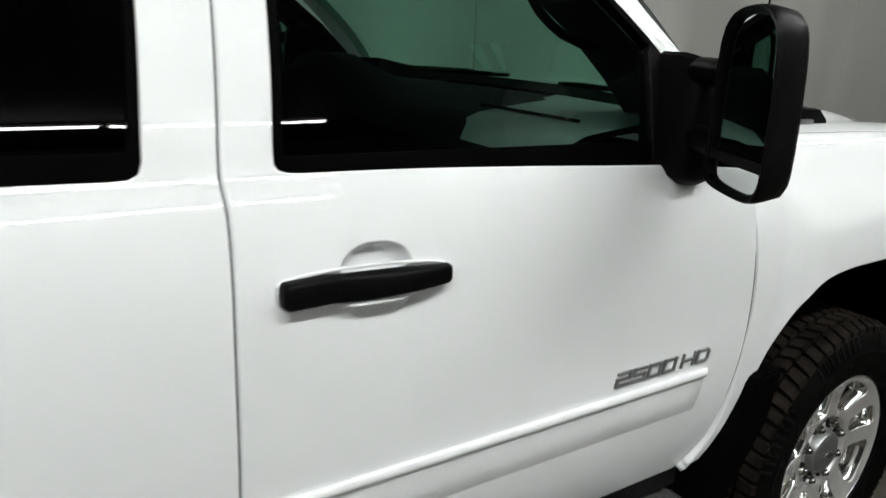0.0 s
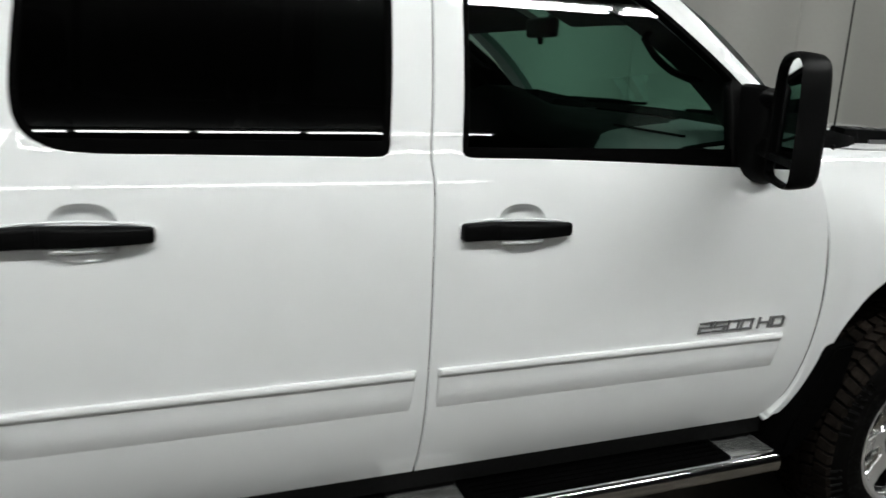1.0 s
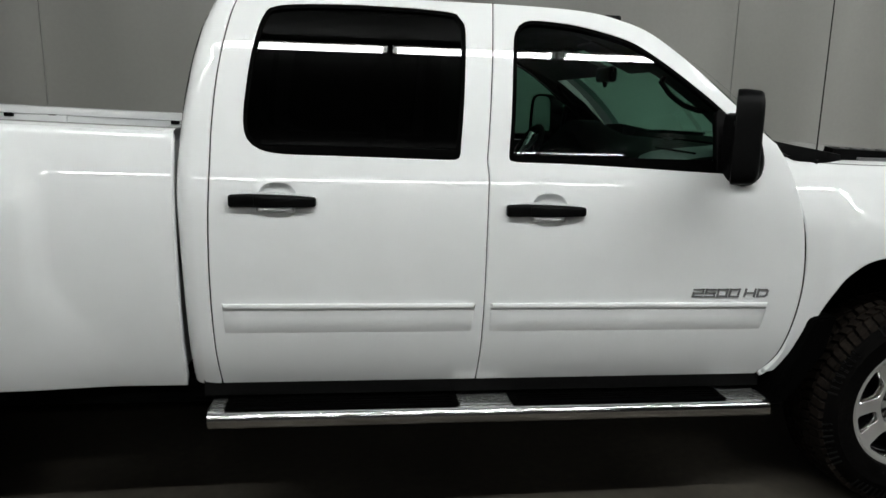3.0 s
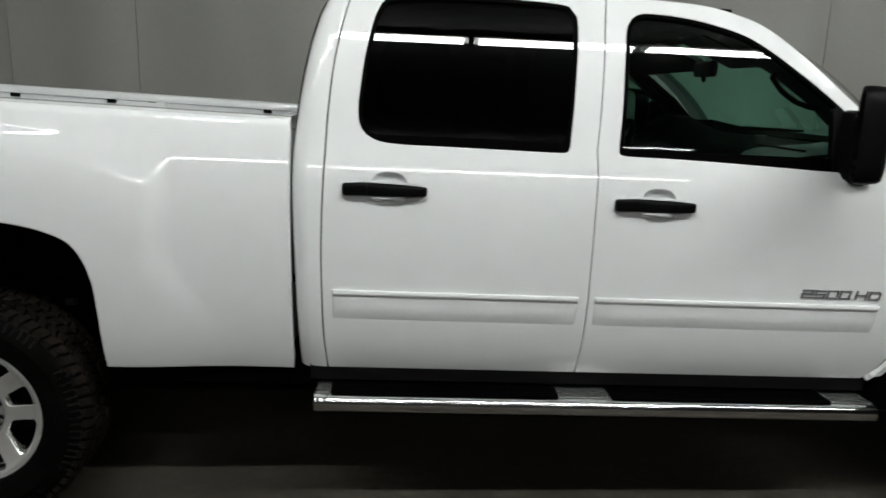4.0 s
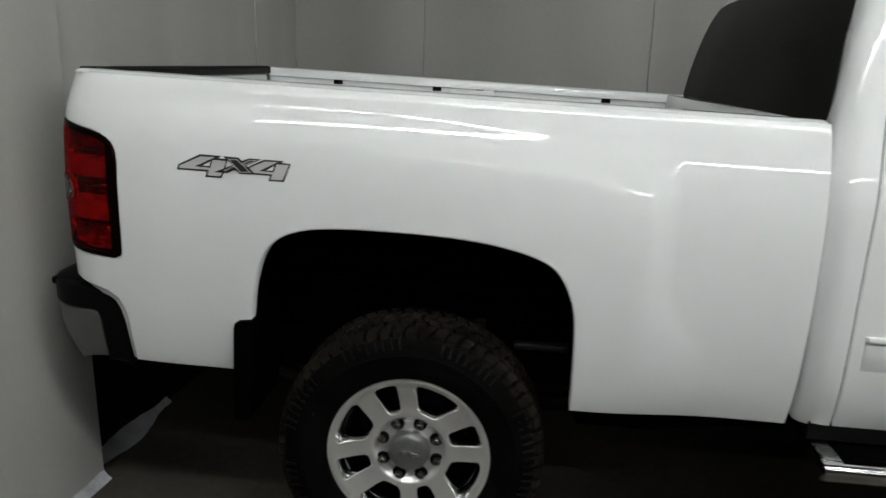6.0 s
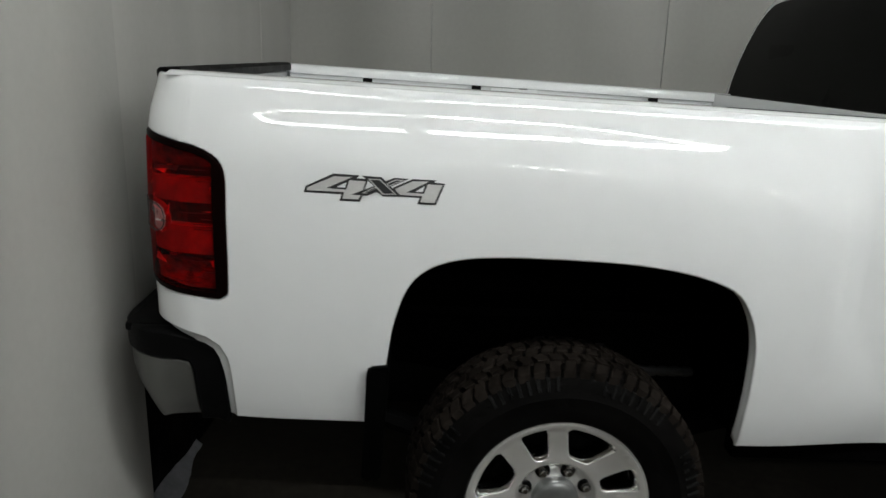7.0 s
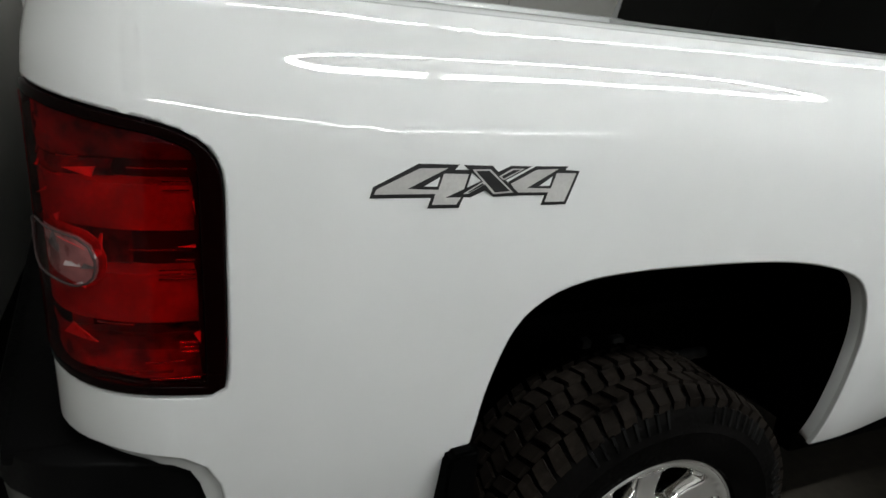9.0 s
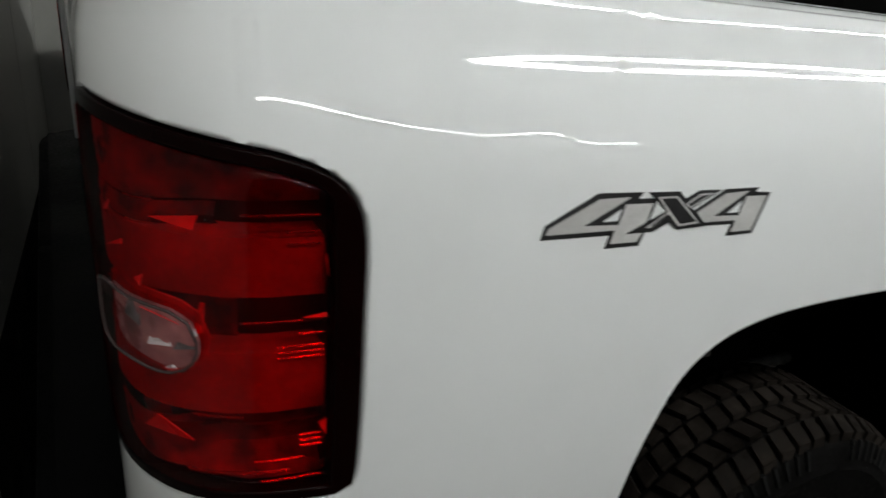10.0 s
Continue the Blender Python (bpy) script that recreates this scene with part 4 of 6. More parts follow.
# tailgate
part("tailgate", box(-1.058, -0.995, 0.235, 1.765, 0.90, 1.478, 0.018, 3), PAINT, truck, "white tailgate, closed", rake=True)
bm = loft([[(x, y, z) for x, z in ((-1.050, 1.474), (-1.052, 1.500), (-1.044, 1.508), (-0.995, 1.509), (-0.982, 1.500), (-0.982, 1.474))] for y in (0.215, 0.235, 1.0, 1.765, 1.785)])
part("tailgate_cap", bm, PLASTIC, truck, "black plastic tailgate top cap", rake=True)

# ---- tail lamps ----
def at_lift(lift):
    return lambda s, z: bed_at(s, z, lift)


reverse_loop = loop_curve([(-1.108, 1.199), (-1.06, 1.198), (-1.016, 1.195), (-1.000, 1.186), (-0.993, 1.167), (-0.998, 1.143), (-1.020, 1.128), (-1.06, 1.129), (-1.108, 1.140)], 0.012)
lens_loop = offset_loop(lamp_loop, 0.003)
lens_inner = offset_loop(lamp_loop, 0.017)
lens_inner = [Vector((min(p.x, -0.876), p.y)) for p in lens_inner]
lens_inner = dedupe([Vector((max(p.x, -1.155), p.y)) for p in lens_inner])
housings = panel("tail_lamp", sheet(lens_loop, [], at_lift(-0.055), step=0.05, depth=0.01, edge=0.0), LAMPBODY, truck, "tall red tail lamp with a clear reversing section", both=True)
lens_data = sheet(lens_inner, [reverse_loop], at_lift(0.004), step=0.03, depth=0.012, edge=0.004)
edge_data = sheet(lens_loop, [lens_inner], at_lift(0.003), step=0.04, depth=0.03, edge=0.003)
reverse_data = sheet(offset_loop(reverse_loop, 0.001), [], at_lift(0.006), step=0.02, depth=0.012, edge=0.004)
EDGE = material("smoked_lens_edge", (0.003, 0.0004, 0.0004), 0.2, grain=0.1, size=30, spec=0.04)


def under(data, name, mat, parents, label):
    for side in (0, 1):
        verts, faces, normals = data
        v2 = [sheared((q[0], 2 * MID - q[1] if side else q[1], q[2])) for q in verts]
        n2 = [None if n is None else Vector((n[0], -n[1] if side else n[1], n[2])) for n in normals]
        ob = place(name, mesh_of(name, v2, [f[::-1] for f in faces] if side else faces, n2), mat, parents[side], label)
        if "lens" in name and "edge" not in name:
            ob.visible_shadow = False


under(lens_data, "red_lens", REDLENS, housings, "clear red lens")
under(edge_data, "lens_edge", EDGE, housings, "smoked dark lens edge")
under(reverse_data, "clear_lens", CLEARLENS, housings, "clear reversing lens")
# inside: pale reflex bands between dark recesses, thin bright ribs, and a bowl for the reversing bulb
LAMPBAND = material("lamp_reflex_band", (0.25, 0.215, 0.21), 0.4, grain=0.10, size=140, bump=0.3, wear=0.35, wear_size=16, spec=0.08)
LAMPDIM = material("lamp_inner_wall", (0.118, 0.10, 0.10), 0.35, grain=0.2, size=60, wear=0.9, wear_size=32, spec=0.1)
REDSHELL = material("pinkish_shell", (0.34, 0.13, 0.13), 0.3, grain=0.2, size=70, wear=0.4, wear_size=25, spec=0.3)
REDBRIGHT = material("red_glint", (0.75, 0.03, 0.04), 0.3, grain=0.1, size=60, spec=0.3)
LAMPPALE = material("pale_glint", (0.58, 0.55, 0.55), 0.3, grain=0.1, size=60, spec=0.4)
LAMPRIM = material("pale_lens_rim", (0.05, 0.03, 0.03), 0.25, grain=0.1, size=60, spec=0.4)
lamp_top = lambda s: float(np.interp(s, [-1.15, -1.10, -1.04, -0.975, -0.915, -0.874], [1.348, 1.351, 1.345, 1.334, 1.322, 1.304]))
for side in (0, 1):
    def lay(name, rows, mat, label, lo=-1.150, hi=-0.878, n=22, close=False):
        grid = []
        for z, d in rows:
            row = []
            for k in range(n + 1):
                s = lo + (hi - lo) * k / n
                near = ease(-0.99, -1.07, s)
                row.append(bed_at(s, min(z, lamp_top(s)), -d * (1 - near) - (0.0105 if d > 0.03 else 0.0085) * near))
            grid.append(row)
        bm = loft(grid, closed=False)
        return part(name, flipped(bm) if side else bm, mat, housings[side], label, rake=True)
    lay("reflex_band", [(1.203, 0.05), (1.204, 0.014), (1.218, 0.012), (1.232, 0.0115), (1.248, 0.012), (1.261, 0.014), (1.262, 0.05)], LAMPBAND, "pale reflex band", hi=-0.880)
    lay("reflex_band", [(1.078, 0.05), (1.079, 0.014), (1.095, 0.012), (1.112, 0.0115), (1.130, 0.012), (1.146, 0.014), (1.147, 0.05)], LAMPBAND, "pale reflex band", hi=-0.880)
    lay("lamp_wall", [(1.285, 0.05), (1.287, 0.036), (1.31, 0.026), (1.34, 0.030), (1.36, 0.040), (1.38, 0.03)], LAMPDIM, "dull upper lamp wall")
    lay("lamp_wall", [(0.994, 0.018), (1.004, 0.034), (1.022, 0.046), (1.042, 0.044), (1.056, 0.030), (1.060, 0.048)], LAMPDIM, "dull lower lamp wall")
    lay("lamp_wall", [(1.148, 0.044), (1.175, 0.050), (1.202, 0.044)], LAMPDIM, "dull lamp wall", hi=-0.968, n=14)
    lay("lamp_wall", [(1.263, 0.040), (1.274, 0.030), (1.284, 0.040)], LAMPDIM, "dull lamp wall", hi=-0.985, n=14)
    for z, s0, s1, r in ((1.2825, -0.955, -0.885, 0.0012), (1.267, -0.915, -0.884, 0.0012), (1.256, -0.915, -0.884, 0.0010), (1.180, -0.960, -0.884, 0.0012), (1.166, -0.905, -0.882, 0.0014), (1.153, -0.925, -0.882, 0.0012), (1.147, -0.925, -0.882, 0.0012), (1.141, -0.925, -0.882, 0.0012),
                         (1.0775, -1.01, -0.96, 0.0014), (1.050, -0.905, -0.882, 0.0016), (1.043, -0.905, -0.882, 0.0016), (1.036, -0.905, -0.882, 0.0016), (1.022, -0.95, -0.90, 0.0014), (1.008, -1.02, -0.915, 0.0022), (0.996, -0.945, -0.882, 0.0014)):
        bm = tube([bed_at(s0 + (s1 - s0) * k / 6, z, -0.010) for k in range(7)], r, 6)
        part("reflector_rib", flipped(bm) if side else bm, REFLECTOR, housings[side], "bright thin reflector rib", rake=True)
    # pale angled facets near the rear edge, painting in the reflector's glints
    for (s0, z0), (s1, z1), (s2, z2) in (((-1.036, 1.275), (-0.996, 1.269), (-0.992, 1.281)), ((-1.112, 1.226), (-1.078, 1.238), (-1.082, 1.241)), ((-1.104, 1.264), (-1.099, 1.264), (-1.101, 1.272)),
                                                ((-1.046, 1.070), (-1.008, 1.050), (-1.026, 1.048)), ((-1.066, 1.050), (-1.046, 1.070), (-1.030, 1.048)), ((-1.035, 1.126), (-1.018, 1.124), (-1.026, 1.130)), ((-1.060, 1.212), (-1.056, 1.204), (-1.055, 1.215)),
                                                ((-0.882, 1.244), (-0.879, 1.226), (-0.879, 1.246)), ((-0.888, 1.066), (-0.880, 1.050), (-0.879, 1.068)), ((-0.902, 1.186), (-0.880, 1.1845), (-0.880, 1.1875))):
        rows = [[bed_at(s0, z0, -0.003), bed_at(s1, z1, -0.004), bed_at(s2, z2, -0.007)], [bed_at(s0, z0, -0.005), bed_at(s1, z1, -0.006), bed_at(s2, z2, -0.009)]]
        bm = loft(rows)
        part("glint_facet", flipped(bm) if side else bm, LAMPPALE, housings[side], "pale angled facet painted as a reflector glint", smooth=False, rake=True)
    # the reversing chamber: a deep red shell, facets coloured as glints, and a pale rim round its lens
    for nm, rows, mat, lab in (("chamber_facet", [(-1.056, 1.184), (-1.020, 1.176), (-1.010, 1.168), (-1.040, 1.172)], REDBRIGHT, "red facet painted as a glint"),
                               ("chamber_facet", [(-1.050, 1.148), (-1.026, 1.150), (-1.032, 1.162), (-1.056, 1.158)], LAMPPALE, "pale facet painted as a glint"),
                               ("chamber_facet", [(-1.002, 1.165), (-0.993, 1.172), (-0.992, 1.198), (-0.998, 1.196)], LAMPPALE, "pale facet painted as a glint"),
                               ("chamber_facet", [(-1.080, 1.170), (-1.064, 1.160), (-1.060, 1.200), (-1.072, 1.210)], LAMPDIM, "dull facet"),
                               ("chamber_facet", [(-1.022, 1.150), (-1.002, 1.152), (-1.000, 1.158), (-1.018, 1.162)], LAMPDIM, "dull facet")):
        bm = loft([[bed_at(u, v, -0.002 - 0.004 * k % 3 - d) for k, (u, v) in enumerate(rows)] for d in (0.0, 0.002)])
        part(nm, flipped(bm) if side else bm, mat, housings[side], lab, smooth=False, rake=True)
    bm = tube([bed_at(q.x, q.y, 0.0055) for q in offset_loop(reverse_loop, 0.002) + [offset_loop(reverse_loop, 0.002)[0]]], 0.0016, 6, caps=False)
    part("lens_rim", flipped(bm) if side else bm, LAMPRIM, housings[side], "pale rim of the reversing lens", rake=True)
under(sheet(offset_loop(reverse_loop, -0.004), [], at_lift(-0.0075), step=0.02, depth=0.004, edge=0.0), "reverse_chamber", REDSHELL, housings, "pinkish inner shell")

# ---- rear bumper ----
BUMP_X, BUMP_R = -1.005, 0.15


def bump_at(s, z, lift=0.0):
    y = 0.050 - lift + 0.10 * max(0, 0.66 - z)
    if s >= BUMP_X:
        return (s, y, z)
    a = (BUMP_X - s) / BUMP_R
    r = BUMP_R * (1 - 0.38 * ease(0.77, 0.60, z)) + lift
    if a < math.pi / 2:
        return (BUMP_X - r * math.sin(a), y + r * (1 - math.cos(a)), z)
    return (BUMP_X - r, y + r + (a - math.pi / 2) * BUMP_R, z)


END = -2.042
bumper = tagged(new("rear_bumper"), "satin chrome rear bumper with black step pads")
bumper.parent = truck
pad_outer = [Vector((p.x - 0.019, p.y - 0.020)) for p in tail_cut[::-1]]
pad_outer = [p for p in pad_outer if p.x > -1.03]
pad_loop = pad_outer + lines_through(xz([(-1.04, 0.866), (END, 0.868), (END, 0.796), (-0.990, 0.796)]), 0.04)[:-1] + curve_through(xz([(-0.990, 0.796), (-0.964, 0.790), (-0.954, 0.770), (-0.947, 0.70), (-0.941, 0.630), ]), 0.02)[:-1] + lines_through(xz([(-0.941, 0.630), (-0.857, 0.628)]), 0.03)[:-1]
pad_data = sheet(pad_loop, [], lambda s, z: bump_at(s, z, 0.006), step=0.04, depth=0.05, edge=0.006)
chrome_loop = lines_through(xz([(-0.944, 0.634), (-0.950, 0.70), (-0.958, 0.768)]), 0.03)[:-1] + curve_through(xz([(-0.958, 0.768), (-0.967, 0.785), (-0.992, 0.792)]), 0.01)[:-1] + lines_through(xz([(-0.992, 0.792), (END, 0.792), (END, 0.60), (-1.24, 0.60)]), 0.04)[:-1] + curve_through(xz([(-1.24, 0.60), (-1.12, 0.608), (-1.04, 0.625), (-0.944, 0.634)]), 0.02)[:-1]
chrome_data = sheet(chrome_loop, [], lambda s, z: bump_at(s, z, 0.0 - 0.02 * ease(0.70, 0.60, z)), step=0.04, depth=0.03, edge=0.006)
for data, nm, mat, lab in ((pad_data, "bumper_pad", PLASTIC, "black plastic bumper cover"), (chrome_data, "bumper_bar", BARCHROME, "satin chrome bumper bar")):
    panel(nm, data, mat, bumper, lab, both=True)
part("step_top", box(-1.140, -0.93, 0.10, 1.90, 0.845, 0.869, 0.008), PLASTIC, bumper, "black ribbed step top", rake=True)

# ---- front fenders, hood, cowl ----
front_arch = curve_through(xz([(4.40, 0.64), (4.385, 0.80), (4.355, 0.92), (4.30, 1.010), (4.20, 1.062), (4.05, 1.084), (3.90, 1.087), (3.77, 1.086), (3.64, 1.082), (3.535, 1.062), (3.465, 1.012), (3.420, 0.935), (3.374, 0.845), (3.310, 0.722), (3.24, 0.626)]), 0.02)
fender_outline = [Vector((p.x + 0.006, p.y)) for p in curve_through(xz(front_cut[:-1] + [(3.196, 1.456)]))]
crown = [(3.202, 1.456), (3.26, 1.432), (3.34, 1.414), (3.50, 1.406), (3.90, 1.402), (4.30, 1.386), (4.60, 1.345), (4.80, 1.27)]
fender_outline = lines_through(xz([(3.24, 0.626), (3.193, 0.618)]), 0.02)[:-1] + fender_outline[:-1] + curve_through(xz(crown))[:-1] + curve_through(xz([(4.80, 1.27), (4.86, 1.12), (4.87, 0.92), (4.84, 0.66)]))[:-1] + lines_through(xz([(4.84, 0.66), (4.40, 0.64)]), 0.04)[:-1] + front_arch[:-1]
fenders = panel("front_fender", sheet(fender_outline[::-1], [], fender_at, step=0.035, depth=0.03, edge=0.005), PAINT, truck, "white front fender", both=True)
for side in (0, 1):
    rows = [[(p.x, fender_at(p.x, p.y)[1] + d, p.y) for p in front_arch] for d in (0.003, 0.008, 0.013)]
    bm = loft(rows, closed=False)
    part("arch_lip", flipped(bm) if side else bm, PAINT, fenders[side], rake=True)
    rows = []
    for k, p in enumerate(curve_through(xz(crown), 0.04)):
        x, z = p.x, p.y
        y = fender_at(x, min(z, 1.41))[1]
        rows.append([(x, y + 0.002, z - 0.001), (x, y + 0.03, z + 0.008), (x, max(0.20, y + 0.06), z + 0.012)])
    bm = loft(rows, closed=False)
    part("fender_top", flipped(bm) if side else bm, PAINT, fenders[side], rake=True)

rings = []
for k in range(31):
    x = 3.46 + (4.86 - 3.46) * k / 30
    ring = []
    fall = 0.16 * max(0, (x - 4.1) / 0.75) ** 2.2
    for j in range(33):
        u = j / 32 * 2 - 1
        w = abs(u)
        z = 1.395 - fall + 0.036 * ease(0.86, 0.60, w) * (1 - 0.4 * ease(4.1, 4.8, x))
        z -= 0.045 * ease(0.955, 1.0, w)
        xx = x - (0.10 * u * u if k > 27 else 0) - (0.10 * u * u * (1 - k / 6) if k < 6 else 0)
        ring.append((xx, MID + 0.80 * u, z))
    rings.append(ring)
hood = part("hood", loft(rings, closed=False), PAINT, truck, "white hood with a raised centre", rake=True)
bm = loft([[(4.86, MID + 0.7 * u, z0), (4.93 - 0.12 * u * u, MID + 0.86 * u, 1.10), (4.95 - 0.12 * u * u, MID + 0.88 * u, 0.85), (4.90 - 0.12 * u * u, MID + 0.86 * u, 0.55)] for u, z0 in ((j / 10 * 2 - 1, 1.285) for j in range(11))], closed=False)
part("front_fascia", bm, PAINT, truck, "plain white front end", rake=True)
for side in (0, 1):
    # louvre insert on the hood's flank
    rows = []
    for k in range(9):
        t = k / 8
        x = 3.48 + 0.31 * t
        h = 0.056 * (1 - 0.15 * t) * (1 if k < 8 else 0.45)
        rows.append([(x, 0.176, 1.398), (x, 0.180, 1.402 + h), (x, 0.23, 1.408 + h), (x, 0.25, 1.398)])
    bm = loft(rows)
    louvre = part("hood_louvre", flipped(bm) if side else bm, PLASTIC, hood, "black louvre insert on the hood's flank", rake=True)
    for k in range(4):
        b = box(3.53 + 0.055 * k, 3.552 + 0.055 * k, 0.186, 0.22, 1.4535, 1.461 - 0.0009 * k, 0.002)
        part("louvre_slot", flipped(b) if side else b, BADGE, louvre, "bright louvre edge", rake=True)
    b = box(3.58, 3.71, 0.168, 0.180, 1.412, 1.427, 0.003)
    part("louvre_plate", flipped(b) if side else b, BADGE, louvre, "narrow grey plate", rake=True)
    # cowl wedge
    rows = [[(x, 0.105 + d, z - 0.02), (x, 0.11 + d, z), (x, 0.20, z + 0.004), (x + 0.03, 0.34, z + 0.008), (x + 0.03, 0.34, 1.38), (x, 0.105 + d, 1.38)] for x, z, d in ((3.195, 1.484, 0.035), (3.23, 1.478, 0.03), (3.30, 1.466, 0.02), (3.38, 1.454, 0.015), (3.44, 1.444, 0.025), (3.50, 1.436, 0.05))]
    bm = loft(rows)
    part("cowl_corner", flipped(bm) if side else bm, PLASTIC, truck, "black plastic cowl corner", rake=True)
rows = []
for j in range(21):
    u = j / 20 * 2 - 1
    p = screen_at(u * 0.98, 0.0)
    rows.append([(p.x - 0.03, p.y, p.z - 0.02), (p.x, p.y, p.z + 0.006), (p.x + 0.06, p.y, p.z - 0.004), (p.x + 0.14, p.y, p.z - 0.012), (p.x + 0.14, p.y, p.z - 0.05)])
part("cowl_panel", loft(rows, closed=False), PLASTIC, truck, "black plastic cowl panel", rake=True)


def wiper(u0, u1, label):
    a, b = screen_at(u0, -0.03), screen_at(u1, 0.01)
    up = Vector((0.02, 0, 0.010))
    ob = part("wiper", tube([a + up, a.lerp(b, 0.5) + up * 1.6, b + up], [0.010, 0.008, 0.006], 8), PLASTIC, truck, label, rake=True)
    c, d = screen_at(u0 - 0.05, 0.0), screen_at(u1 + 0.10, 0.012)
    part("wiper_blade", tube([c + up * 0.8, c.lerp(d, 0.5) + up, d + up * 0.8], 0.007, 6), RUBBER, ob, rake=True)


wiper(-0.10, -0.55, "black windscreen wiper")
wiper(0.62, 0.15, "black windscreen wiper")
antenna = part("antenna", tube([(3.375, 0.125, 1.385), (3.375, 0.125, 1.415), (3.376, 0.127, 1.42), (3.385, 0.14, 2.22)], [0.013, 0.010, 0.0026, 0.0016], 8), PLASTIC, truck, "thin black whip antenna", rake=True)
for y in (0.44, 0.72, 1.0, 1.28, 1.56):
    b = box(2.63, 2.70, y - 0.035, y + 0.035, 1.900, 1.926, 0.010, 3)
    part("roof_marker", b, PLASTIC, truck, "small dark roof marker lamp", rake=True)

# ---- wheels ----
HUB_Z = 0.41
rim_y = spline([0.0, 0.06, 0.092, 0.101, 0.109, 0.118, 0.15, 0.18, 0.21, 0.226, 0.236, 0.25], [0.062, 0.062, 0.062, 0.060, 0.050, 0.046, 0.044, 0.039, 0.031, 0.026, 0.021, 0.020])
openings, pockets = [], []


def polar(r, degrees):
    return Vector((r * math.cos(radians(degrees)), r * math.sin(radians(degrees))))


for k in range(8):
    big = k % 2 == 1
    mid = (66 if big else 19.5) + 90 * (k // 2)
    reach, root_w, r0, r1 = (19.5, 0.035, 0.131, 0.2245) if big else (9.6, 0.022, 0.128, 0.2255)
    ax, across = polar(1, mid), polar(1, mid + 90)
    outer = [polar(r1, mid + reach * f) for f in (-0.86, -0.5, 0.0, 0.5, 0.86)]
    corner = 0.965 if big else 0.95
    hi, lo = polar(r1 * corner, mid + reach), polar(r1 * corner, mid - reach)
    foot = [ax * (r0 + 0.012) + across * root_w, ax * (r0 + 0.002) + across * root_w * 0.72, ax * r0, ax * (r0 + 0.002) - across * root_w * 0.72, ax * (r0 + 0.012) - across * root_w]
    loop = outer + [hi, hi.lerp(foot[0], 0.35), hi.lerp(foot[0], 0.7)] + foot + [foot[-1].lerp(lo, 0.3), foot[-1].lerp(lo, 0.65), lo]
    loop = curve_through(loop, 0.008, True)
    openings.append(loop)
    pockets.append(loop)
rim_circle = [Vector((0.2445 * math.cos(2 * math.pi * k / 96), 0.2445 * math.sin(2 * math.pi * k / 96))) for k in range(96)]
pocket_edge = [[Vector((r * math.cos(2 * math.pi * k / 72), r * math.sin(2 * math.pi * k / 72))) for k in range(72)] for r in (0.101, 0.109, 0.118)]
rim_data = sheet(rim_circle, openings, lambda u, v: (u, rim_y(math.hypot(u, v)), v), step=0.016, depth=0.02, edge=0.0035, hole_depth=0.004, rings=pocket_edge)


def pocket_wall(loop):
    """The chamfered wall of an opening in the rim."""
    c = sum(loop, Vector((0, 0))) / len(loop)
    rings = []
    for d, f in ((0.0035, 0.0), (0.008, 0.06), (0.030, 0.20), (0.048, 0.24)):
        ring = []
        for p in loop:
            q = p.lerp(c, f)
            ring.append((q.x, rim_y(p.length) + d, q.y))
        rings.append(ring)
    return loft(rings, caps=False)


def tyre_mesh():
    prof = [(0.228, 0.05), (0.232, 0.035), (0.243, 0.022), (0.252, 0.020), (0.256, 0.012), (0.272, 0.006), (0.300, 0.000), (0.325, -0.001), (0.330, -0.003), (0.336, 0.000), (0.358, 0.004), (0.380, 0.012), (0.392, 0.024), (0.398, 0.04), (0.400, 0.08)]
    prof = prof + [(r, 0.266 - y) for r, y in prof[::-1]]
    bm = revolve(prof, (0, 0, 0), 72)
    return bm


def lug_mesh():
    """Raised radial lugs round the tyre's shoulder, in groups."""
    bm = bmesh.new()
    n = 92
    for k in range(n):
        if k % 12 < 8:
            a = 2 * math.pi * k / n
            low, high = [], []
            for r, y, da in ((0.350, 0.001, -0.011), (0.350, 0.001, 0.011), (0.384, 0.013, 0.013), (0.384, 0.013, -0.013)):
                low.append(bm.verts.new((r * math.cos(a + da), y + 0.002, r * math.sin(a + da))))
                high.append(bm.verts.new((r * math.cos(a + da * 0.7), y - 0.004, r * math.sin(a + da * 0.7))))
            bm.faces.new(high)
            for j in range(4):
                bm.faces.new((low[j], low[(j + 1) % 4], high[(j + 1) % 4], high[j]))
    return bm


def tread_mesh():
    bm = bmesh.new()
    rng = random.Random(5)
    n = 62
    for row, (y0, y1, off) in enumerate(((0.012, 0.054, 0.0), (0.062, 0.104, 0.5), (0.112, 0.154, 0.1), (0.162, 0.204, 0.6), (0.212, 0.254, 0.2))):
        for k in range(n):
            a0 = 2 * math.pi * (k + off) / n
            da = 2 * math.pi / n * 0.70
            skew = (0.35 if row % 2 else -0.35) * da
            lo, hi = 0.388, 0.411
            vs = []
            for r in (lo, hi):
                for y, da_off in ((y0, 0), (y1, skew)):
                    for t in (0, 1):
                        a = a0 + da * t + da_off + rng.uniform(-0.006, 0.006)
                        shrink = 0.0025 if r == hi else 0
                        yy = y + (shrink if y == y0 else -shrink)
                        rr = r - (0.012 if (row == 0 and y == y0) or (row == 4 and y == y1) else 0) * (1 if r == hi else 1)
                        vs.append(bm.verts.new((rr * math.cos(a), yy, rr * math.sin(a))))
            for f in ((4, 5, 7, 6), (0, 1, 5, 4), (2, 6, 7, 3), (0, 4, 6, 2), (1, 3, 7, 5)):
                bm.faces.new([vs[j] for j in f])
    return bm


